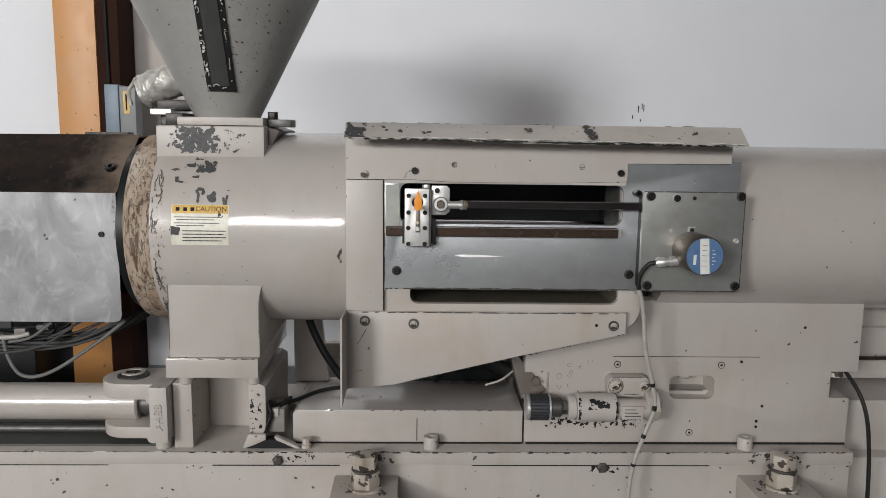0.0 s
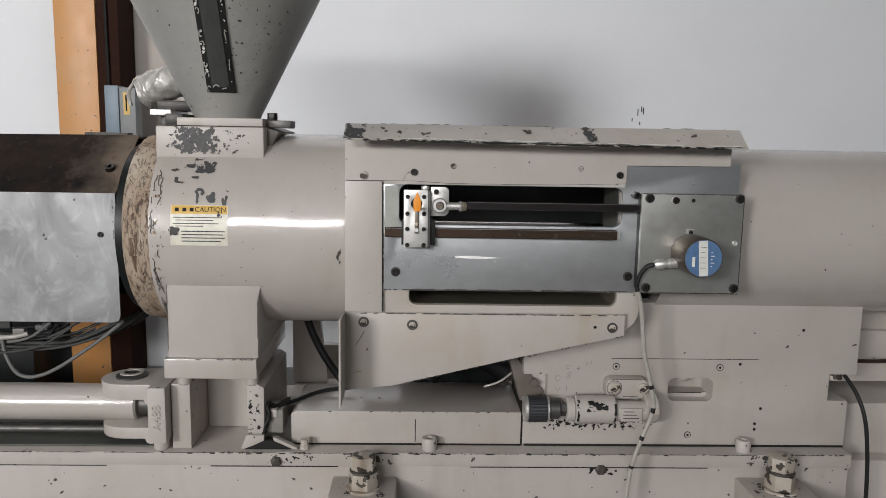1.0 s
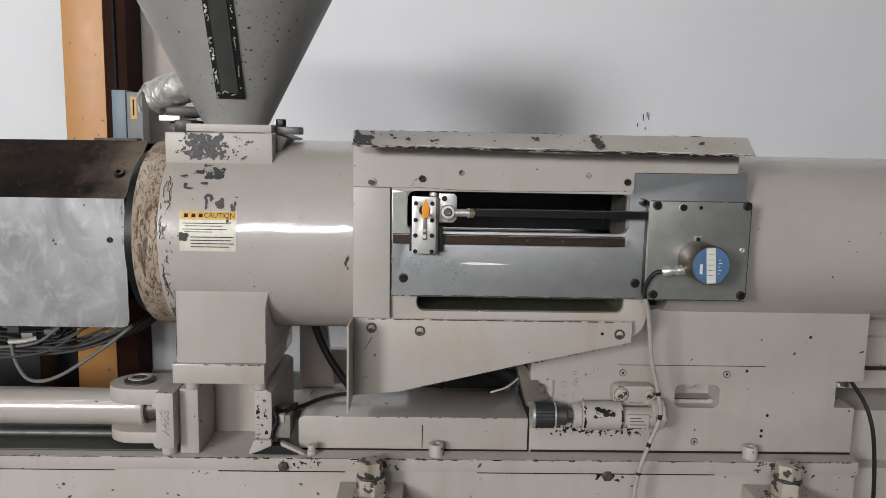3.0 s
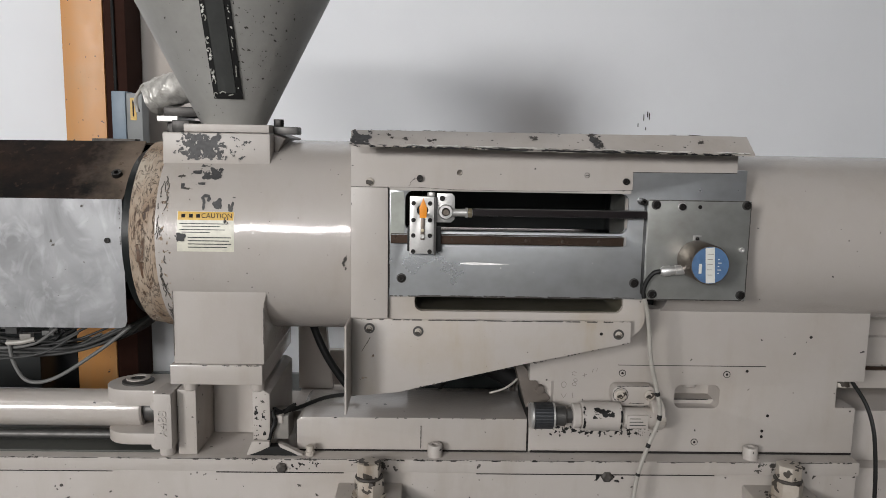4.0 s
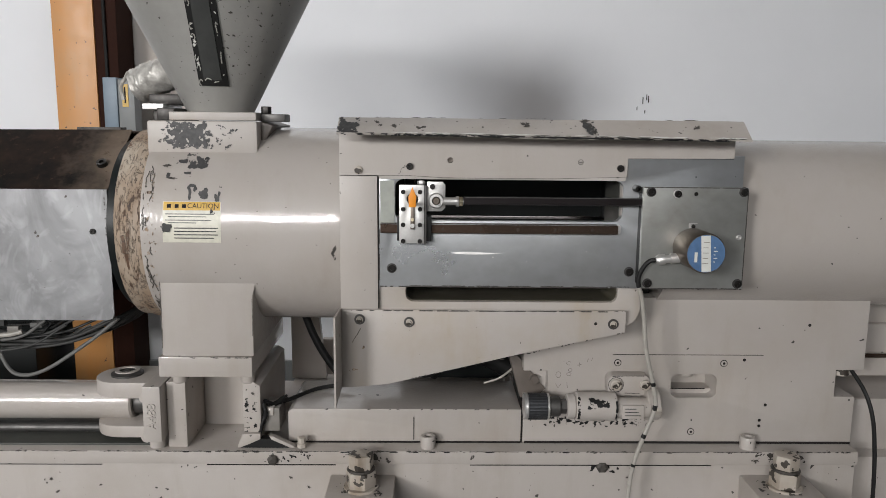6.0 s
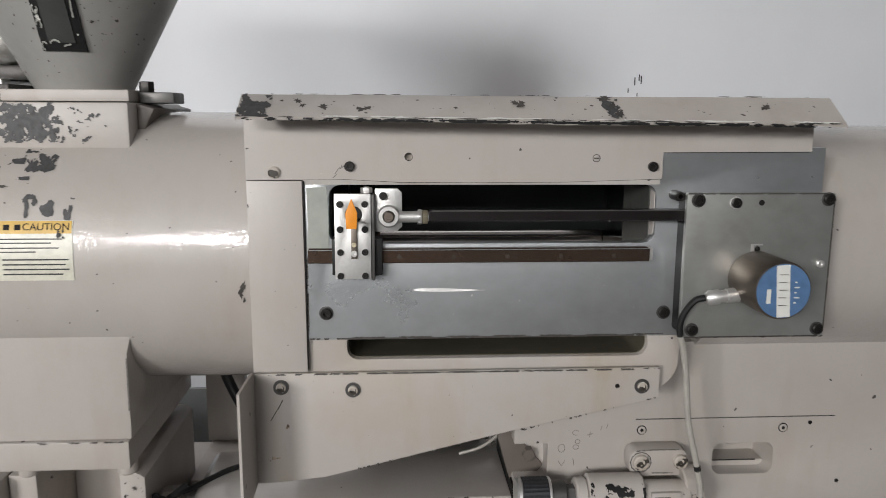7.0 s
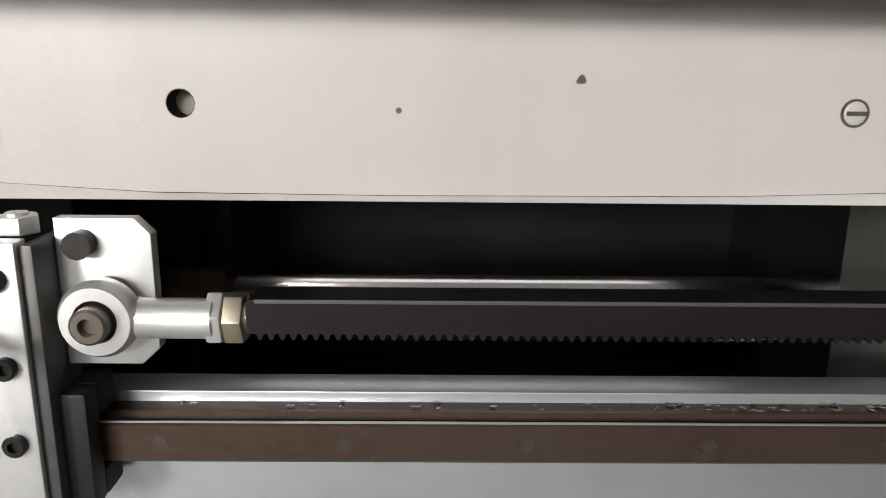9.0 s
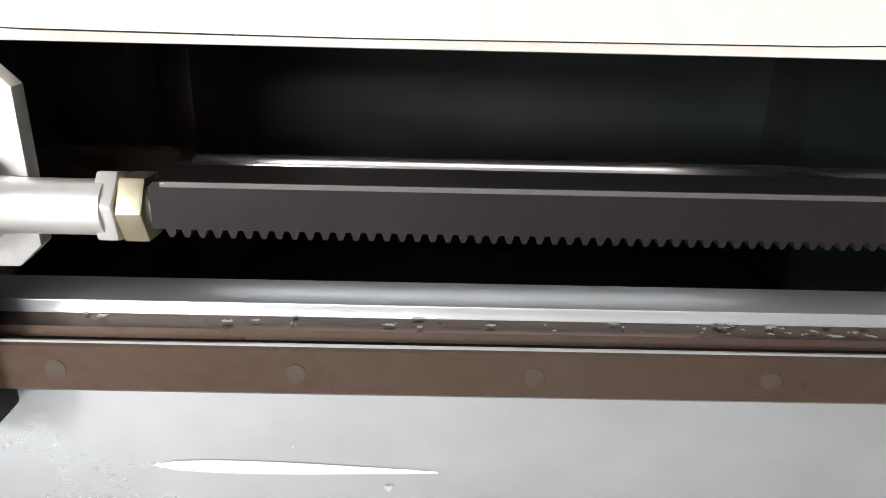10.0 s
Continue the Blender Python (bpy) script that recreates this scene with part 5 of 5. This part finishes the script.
part("bracket_bolt", rod((0.0345, 1.318, 1.3635), (0.0345, 1.313, 1.3635), 0.004, 12), M_SCREW, ca)
for sx, sz in ((-0.008, 1.3565), (0.0165, 1.3565), (-0.008, 1.3315), (0.0165, 1.3315), (-0.008, 1.3085), (0.0165, 1.3085), (-0.008, 1.2845), (0.0165, 1.2845)):
    cap_screw(face_plate, sx, 1.304, sz, 0.0033, 0.0022)

ptr = thing("pointer", (0.005, 1.27, 1.305), "orange painted pointer on a bent steel arm", "pointer")
arm_foot = part("arm_foot", box(0.0028, 0.0088, 1.3015, 1.3038, 1.302, 1.343, 0.0005), M_ENCODER, ptr, "flat steel strip")
part("arm", prism([(1.2485, 1.3405), (1.3035, 1.3405), (1.3035, 1.3435), (1.2485, 1.3435)], 0.0015, 0.0095, m=YX), M_ENCODER, ptr, "bent steel arm")
part("tip", prism([(0.0018, 1.3405), (0.0112, 1.3405), (0.0121, 1.355), (0.0066, 1.3685), (0.0011, 1.355)], 1.246, 1.2483, bevel=0.0005), M_ORANGE, ptr, "orange arrow tip")
cap_screw(arm_foot, 0.0058, 1.3015, 1.3165, 0.0025, 0.002, M_YELLOWZ)
cap_screw(arm_foot, 0.0058, 1.3015, 1.3075, 0.0032, 0.0022, M_BRIGHT)

re = thing("rod_end", (0.04, 1.311, 1.344), "bright rod end joint linking carriage and rack", "rod end")
part("eye", lathe([(0.0062, -0.0045), (0.0098, -0.0045), (0.0112, -0.002), (0.0112, 0.002), (0.0098, 0.0045), (0.0062, 0.0045)], (0.040, 1.312, 1.3435), (0, 1, 0), 32, True), M_BRIGHT, re, "round bright eye")
part("ball", lathe([(0, -0.0055), (0.0045, -0.005), (0.0062, -0.002), (0.0062, 0.002), (0.0045, 0.005), (0, 0.0055)], (0.040, 1.312, 1.3435), (0, 1, 0), 24), M_ENCODER, re)
cap_screw(re, 0.040, 1.3068, 1.3435, 0.0052, 0.004, M_ENCODER)
part("shank", lathe([(0, 0), (0.0062, 0), (0.0058, 0.004), (0.0058, 0.023), (0, 0.023)], (0.048, 1.3145, 1.3425), (1, 0, 0), 20), M_BRIGHT, re)
part("collar_nut", prism(disc(0, 0, 0.0082, 6, 0.3), 0, 0.0045, bevel=0.0007, m=pose(0.069, 1.317, 1.342, 0, 0, -90)), M_BRIGHT, re)
part("lock_nut", prism(disc(0, 0, 0.0078, 6, 0.1), 0, 0.0055, bevel=0.0008, m=pose(0.0738, 1.317, 1.342, 0, 0, -90)), M_YELLOWZ, re, "yellow zinc lock nut")

rk = thing("gear_rack", (0.2, 1.318, 1.335), "black toothed gear rack running into the gearbox", "gear rack")
teeth = []
px = 0.0825
while px < 0.345:
    teeth += [(px, 1.3390), (px + 0.0006, 1.3390), (px + 0.0012, 1.3373), (px + 0.0021, 1.3373), (px + 0.0027, 1.3390)]
    px += 0.0031416
part("rack", prism([(0.0805, 1.3390)] + teeth + [(0.362, 1.3390), (0.362, 1.349), (0.0815, 1.349), (0.0805, 1.348)], 1.3115, 1.3245), M_RACK, rk)
# Strip drawn in place of the reflection on the rack's top edge.
part("edge_highlight", box(0.083, 0.361, 1.3112, 1.3117, 1.3481, 1.3492), M_DARKSTEEL, rk, "thin strip drawn as the edge highlight")
part("stud", rod((0.0765, 1.318, 1.342), (0.0808, 1.318, 1.342), 0.0045, 14), M_BRIGHT, rk)

# ---- gearbox with encoder and cables ----
gb = thing("gearbox", (0.42, 1.32, 1.22), "flat zinc steel gearbox with socket screws", "gearbox")
gcover = part("cover", prism(rr(0.3415, 0.4965, 1.2185, 1.3705, 0.002), 1.3035, 1.3095, bevel=0.0006), M_GEARBOX, gb, "zinc steel cover plate")
# Rim is blackened to draw the contact shade round the cover.
part("rim", prism(rr(0.344, 0.4945, 1.221, 1.368, 0.003), 1.3097, 1.333, [rr(0.352, 0.487, 1.228, 1.361, 0.003)]), M_BLACK, gb, "rim painted black as the shade behind the cover")
for sx, sz in ((0.353, 1.363), (0.489, 1.364), (0.4885, 1.2275), (0.354, 1.2275)):
    washer(gcover, sx, 1.3035, sz, 0.0072, M_DARKSTEEL, 0.0008)
    cap_screw(gcover, sx, 1.303, sz, 0.0056, 0.0045)
washer(gcover, 0.392, 1.3035, 1.3605, 0.0065, M_BRIGHT, 0.0008)
cap_screw(gcover, 0.392, 1.303, 1.3605, 0.0052, 0.004)
cap_screw(gcover, 0.486, 1.3035, 1.297, 0.004, 0.003, M_BRIGHT, "set_screw")
cap_screw(gb, 0.3375, 1.331, 1.366, 0.0052, 0.02)
for sx, sz in ((0.419, 1.3605), (0.418, 1.3125)):
    part("small_hole", lathe([(0, -0.0004), (0.003, -0.0004), (0.003, 0.001), (0, 0.001)], (sx, 1.3035, sz), (0, 1, 0), 14), M_SCREW, gcover)
part("square_mark", prism([(0.411, 1.306), (0.4145, 1.306), (0.4145, 1.3165), (0.4235, 1.3165), (0.4235, 1.318), (0.411, 1.318)], 1.3028, 1.3034), M_BRIGHT, gb)
part("index_line", box(0.417, 0.4176, 1.3029, 1.3034, 1.3125, 1.3165), M_CHIP, gb)
# Three dark edge lines paint the cover's outline shade.
eroded("grime", gcover, on_front(1.3035), 0.342, 0.4962, 1.2187, 1.2203, (220, 4), 47, -0.25, 70.0, M_CHIP, "dark line drawn as shade at the lower edge")
eroded("grime", gcover, on_front(1.3035), 0.4948, 0.4963, 1.2195, 1.369, (4, 220), 48, -0.2, 70.0, M_CHIP, "dark line drawn as shade at the side edge")
eroded("grime", gcover, on_front(1.3035), 0.3420, 0.4955, 1.3690, 1.3703, (220, 4), 49, -0.2, 70.0, M_CHIP, "dark line drawn as shade at the upper edge")
strokes("plate_edge_line", pl, on_front(1.3335), [[(0.0 + 0.05 * k, 1.2118), (0.035 + 0.05 * k, 1.2116)] for k in range(7)] + [[(-0.0445, 1.22), (-0.0443, 1.26)], [(-0.0445, 1.275), (-0.0442, 1.298)]], 0.0010, 45, M_CHIP, "broken dark line along the plate edge", 0.9)
flakes("edge_chip", gb, on_front(1.3035), [(rngr.uniform(0.345, 0.495), 1.219, rngr.uniform(0.0006, 0.0016), 2.5) for _ in range(12)] + [(0.4955, rngr.uniform(1.27, 1.30), 0.0012, 0.8) for _ in range(5)], 95)

en = thing("rotary_encoder", (0.417, 1.28, 1.253), "brown metal rotary encoder with blue round label", "encoder")
EX, EZ = 0.417, 1.2825
part("case", lathe([(0, 0), (0.028, 0), (0.0285, 0.002), (0.0285, 0.0585), (0.0275, 0.06), (0, 0.06)], (EX, 1.3032, EZ), (0, -1, 0), 56), M_ENCODER, en, "brown grey metal case")
part("label", lathe([(0, 0), (0.0265, 0), (0.0265, 0.0008), (0, 0.0008)], (EX, 1.2432, EZ), (0, -1, 0), 48), M_BLUE, en, "round blue label")
strip_part = part("label_strip", prism([(-0.006, -0.0255), (0.007, -0.0255), (0.007, 0.0255), (-0.006, 0.0255)], 1.2415, 1.2422, m=pose(EX - 0.001, 0, EZ, 0, -4, 0)), M_WHITE, en, "white strip across the label")
for i in range(5):
    part("print_line", box(EX - 0.005, EX + 0.003 - 0.001 * (i % 2), 1.2408, 1.2413, EZ + 0.016 - 0.0075 * i, EZ + 0.0166 - 0.0075 * i), M_ENCODER, strip_part)
for i in range(5):
    part("print_line", box(EX + 0.0105, EX + 0.0125 + 0.003 * (i % 2), 1.2415, 1.2422, EZ - 0.012 + 0.005 * i, EZ - 0.0108 + 0.005 * i), M_WHITE, en)
part("logo_bar", box(EX - 0.0165, EX - 0.0125, 1.2415, 1.2422, EZ - 0.012, EZ + 0.002), M_WHITE, en)
part("plug", lathe([(0, 0), (0.0075, 0), (0.0075, 0.012), (0.0062, 0.0125), (0.0062, 0.02), (0.0078, 0.0205), (0.0078, 0.030), (0.005, 0.034), (0, 0.034)], (0.394, 1.288, 1.2685), (-1, 0, -0.1), 24), M_BRIGHT, en, "bright cable plug")

wc = thing("signal_cable", (0.35, 1.31, 0.86), "beige signal cable hanging from the encoder plug", "cable")
part("sleeve", sweep([(0.361, 1.288, 1.265), (0.352, 1.290, 1.262), (0.344, 1.294, 1.250), (0.340, 1.297, 1.235), (0.3415, 1.298, 1.222)], 0.0034, 10), M_BLACK, wc, "black sleeve")
part("cable", sweep([(0.3415, 1.298, 1.2225), (0.348, 1.303, 1.205), (0.3545, 1.308, 1.175), (0.362, 1.312, 1.121), (0.376, 1.314, 1.067), (0.381, 1.314, 1.029), (0.366, 1.314, 0.983), (0.352, 1.314, 0.935), (0.346, 1.314, 0.878), (0.347, 1.314, 0.80), (0.36, 1.314, 0.5)], 0.0035, 10), M_CABLE, wc)
for (x0, z0), (x1, z1) in (((0.3753, 1.0704), (0.3767, 1.0636)), ((0.3814, 1.0335), (0.3806, 1.0245)), ((0.3671, 0.9865), (0.3649, 0.9795)), ((0.3527, 0.9375), (0.3515, 0.9325))):
    part("tar_spot", rod((x0, 1.314, z0), (x1, 1.314, z1), 0.0038, 10, 0.0006), M_BLACK, wc, "black tar spot")

# ---- flow valve ----
vl = thing("flow_valve", (0.3, 1.37, 0.985), "cream hydraulic flow valve with dark adjusting knob", "valve")
VY, VZ = 1.372, 1.0085
part("body", rod((0.270, VY, VZ), (0.336, VY, VZ), 0.0235, 36, 0.002), M_CREAM2, vl, "cream valve body with black stain")
part("neck", rod((0.256, VY, VZ), (0.270, VY, VZ), 0.020, 32, 0.002), M_CREAM2, vl)
part("spindle", prism(disc(0, 0, 0.012, 6), 0, 0.016, m=pose(0.242, VY, VZ, 0, 0, -90)), M_DARKSTEEL, vl)
part("knurl_ring", rod((0.226, VY, VZ), (0.246, VY, VZ), 0.0165, 30, 0.002), M_DARKSTEEL, vl, "steel scale ring")
knob = part("knob", prism([((0.0215 - (0.0008 if i % 2 else 0)) * math.cos(math.pi * i / 30), (0.0215 - (0.0008 if i % 2 else 0)) * math.sin(math.pi * i / 30)) for i in range(60)], 0, 0.030, m=pose(0.194, VY, VZ, 0, 0, -90)), M_KNOB, vl, "knurled dark blue grey knob")
part("knob_rim", rod((0.187, VY, VZ), (0.1945, VY, VZ), 0.0213, 32, 0.002), M_BRIGHT, knob, "bright knob rim")
part("knob_ring", rod((0.2235, VY, VZ), (0.2275, VY, VZ), 0.0213, 32, 0.001), M_BRIGHT, knob)
lug = part("bracket", prism(rr(0.325, 0.396, 1.022, 1.056, 0.012), 1.385, 1.4095, bevel=0.003), M_CREAM2, vl, "cream mounting lug")
cap_screw(lug, 0.338, 1.385, 1.041, 0.0095, 0.006, M_FLAKE, "cap_screw")
cap_screw(lug, 0.386, 1.385, 1.041, 0.0085, 0.006, M_FLAKE, "cap_screw")
part("outlet", rod((0.336, VY, VZ - 0.002), (0.392, VY, VZ - 0.002), 0.0165, 28, 0.002), M_CREAM2, vl)
plate_part = part("name_plate", box(0.343, 0.378, VY - 0.0185, VY - 0.014, VZ - 0.014, VZ + 0.008, 0.0006), M_CREAM2, vl, "painted over name plate")
for i in range(3):
    part("print_line", box(0.347, 0.373 - 0.004 * i, VY - 0.0192, VY - 0.0186, VZ - 0.009 + 0.0055 * i, VZ - 0.0079 + 0.0055 * i), M_GREYCABLE, plate_part)
part("end_nut", prism(disc(0, 0, 0.0165, 6), 0, 0.016, bevel=0.001, m=pose(0.392, VY, VZ - 0.002, 0, 0, -90)), M_FLAKE, vl, "flaking hex nut")
part("flange_disc", rod((0.386, VY + 0.012, VZ), (0.408, VY + 0.012, VZ), 0.026, 28, 0.002), M_CREAM2, vl)
onv = lambda u, v: (u, VY - 0.0239 * math.cos(v), VZ + 0.0239 * math.sin(v))
eroded("oil_stain", vl, onv, 0.286, 0.322, 0.15, 0.95, (60, 44), 12, 0.1, 90.0, M_BLACK, "black oil stain", vscale=0.024)
eroded("oil_stain", vl, onv, 0.2705, 0.276, -0.9, 1.2, (10, 60), 13, 0.3, 160.0, M_BLACK, "black oil stain", vscale=0.024)
eroded("oil_stain", vl, onv, 0.331, 0.3355, -0.9, 1.2, (10, 60), 14, 0.2, 160.0, M_BLACK, "black oil stain", vscale=0.024)

strokes("grime_line", vl, on_front(1.385), [ring(0.3385, 1.0405, 0.0125, 0.0125), [(0.352, 1.0265), (0.378, 1.0262)], [(0.332, 1.0545), (0.350, 1.0556), (0.384, 1.0555)]], 0.0011, 44, M_CHIP, "dark oily line on the lug", 0.9)
eroded("grime", dh, on_front(1.41), 0.20, 0.41, 0.955, 0.994, (260, 60), 21, 0.42, 150.0, M_BLACK, "dark oily grime round the valve")
# ---- hoses, cables and the far side ----
solo("black_hose", sweep([(-0.222, 1.62, 1.17), (-0.205, 1.62, 1.095), (-0.175, 1.61, 1.03), (-0.128, 1.60, 0.965)], 0.0075, 14), M_BLACK, "black hydraulic hose hanging behind the housing", "hose")
solo("black_cable", sweep([(-0.234, 1.41, 0.988), (-0.20, 1.45, 0.9895), (-0.16, 1.49, 0.993), (-0.10, 1.50, 0.998)], 0.0035, 8), M_BLACK, "thin black cable behind the bracket", "cable")
solo("curved_hose", sweep([(0.03, 1.60, 0.985), (0.05, 1.60, 1.012), (0.09, 1.60, 1.022), (0.14, 1.60, 1.018), (0.185, 1.60, 0.995)], 0.02, 16), M_BLACK, "thick black hose arching over the slide", "hose")
solo("wire", sweep([(0.13, 1.50, 1.0), (0.16, 1.49, 1.015), (0.19, 1.47, 1.05)], 0.002, 6), M_CABLE, "thin pale wire beside the black hose", "wire")
solo("power_cable", sweep([(0.738, 1.42, 1.058), (0.749, 1.39, 1.028), (0.757, 1.375, 0.993), (0.763, 1.37, 0.945), (0.766, 1.365, 0.87), (0.768, 1.36, 0.7), (0.785, 1.36, 0.3), (0.785, 1.36, 0.02)], 0.0034, 10), M_BLACK, "black power cable hanging beside the block", "cable")
solo("brown_cable", sweep([(0.755, 1.50, 1.06), (0.80, 1.51, 1.052), (0.86, 1.52, 1.048), (0.95, 1.53, 1.05)], 0.004, 8), M_RAIL, "thin brown cable along the housing", "cable")
rngw = random.Random(101)
cb = thing("cable_bundle", (-0.8, 1.52, 1.05), "bundle of grey heater cables under the cover", "cable")
for i in range(9):
    y = 1.47 + 0.014 * i
    dz = rngw.uniform(-0.012, 0.012)
    part("cable", sweep([(-1.3, y, 1.10 + dz), (-0.95, y, 1.085 - dz), (-0.72, y, 1.068 + dz), (-0.60, y, 1.075 + dz * 0.5), (-0.52, y + 0.02, 1.10 + dz), (-0.47, y + 0.03, 1.135)], 0.0025 + 0.0012 * rngw.random(), 8), M_GREYCABLE, cb)
for i in range(9):
    y = 1.45 + 0.013 * i
    z0, sag = rngw.uniform(1.085, 1.128), rngw.uniform(0.012, 0.045)
    x1 = rngw.uniform(-0.64, -0.50)
    part("cable", sweep([(-1.2, y, z0), (-0.95, y, z0 - 0.3 * sag), (-0.80, y + 0.01, z0 - sag), (0.5 * x1 - 0.36, y, z0 - 0.7 * sag), (x1, y + 0.015, z0 + 0.012)], rngw.uniform(0.0018, 0.003), 8, 6, 0.1), (M_GREYCABLE, M_PALECABLE, M_BLACK)[i % 3], cb)
for i in range(7):
    x, y, z = -0.79 + 0.024 * i + rngw.uniform(-0.006, 0.006), 1.48 + 0.012 * (i % 3), 1.088 + rngw.uniform(-0.004, 0.022)
    part("terminal", box(x, x + rngw.uniform(0.012, 0.022), y, y + 0.012, z, z + rngw.uniform(0.008, 0.014), 0.0015), (M_GREYCABLE, M_SIDEBLOCK, M_PALECABLE)[i % 3], cb)
# Dark block added so that the space behind the cables looks black.
part("dark_backing", box(-1.35, -0.682, 1.60, 1.63, 1.03, 1.13, 0.003), M_CAVITY, cb, "dark block added behind the cables")
part("loop", sweep([(-0.70, 1.46, 1.10), (-0.69, 1.455, 1.06), (-0.665, 1.45, 1.03), (-0.62, 1.455, 1.035), (-0.55, 1.47, 1.08), (-0.50, 1.48, 1.12)], 0.0033, 8), M_PALECABLE, cb)
part("tie", sweep([(-0.70, 1.455, 1.095), (-0.675, 1.455, 1.097), (-0.655, 1.46, 1.101)], 0.0042, 8), M_CABLE, cb, "pale cable end")
bf = thing("rear_frame", (-0.1, 1.9, 0.94), "cream rear machine frame behind the slide", "machine frame")
part("rear_wall", box(-0.24, 1.5, 1.86, 1.88, 0.3, 0.975, 0.002), M_CREAM2, bf)
part("upright", prism([(-0.245, 0.9415), (-0.175, 0.9415), (-0.195, 1.13), (-0.245, 1.13)], 1.69, 1.71, bevel=0.002), M_CREAM, bf, "cream tapered upright")
# Near-black sheet added to darken the view past the hose.
part("rear_shade", box(-0.02, 0.186, 1.70, 1.705, 0.9415, 1.12), M_CAVITY, bf, "dark sheet added as background behind the slide")
part("floor_plate", box(-0.24, 0.188, 1.56, 1.72, 0.9272, 0.9412, 0.002), M_CREAM2, bf)


# ---- final seating of the placed units ----
for ob, dx, dz in ((hs, 0, 0.0025), (lab, 0, 0.0025), (gc, -0.0022, 0.0022), (hc, -0.0024, 0.004), (tie, -0.0024, 0.003), (hcov, 0, 0.0045), (hp, 0.001, 0.0025), (pipe, 0.001, 0.003),
                   (gb, 0, -0.0033), (en, 0, -0.0033), (wc, -0.001, -0.003), (vl, -0.0022, -0.0025)):
    ob.location.x += dx
    ob.location.z += dz
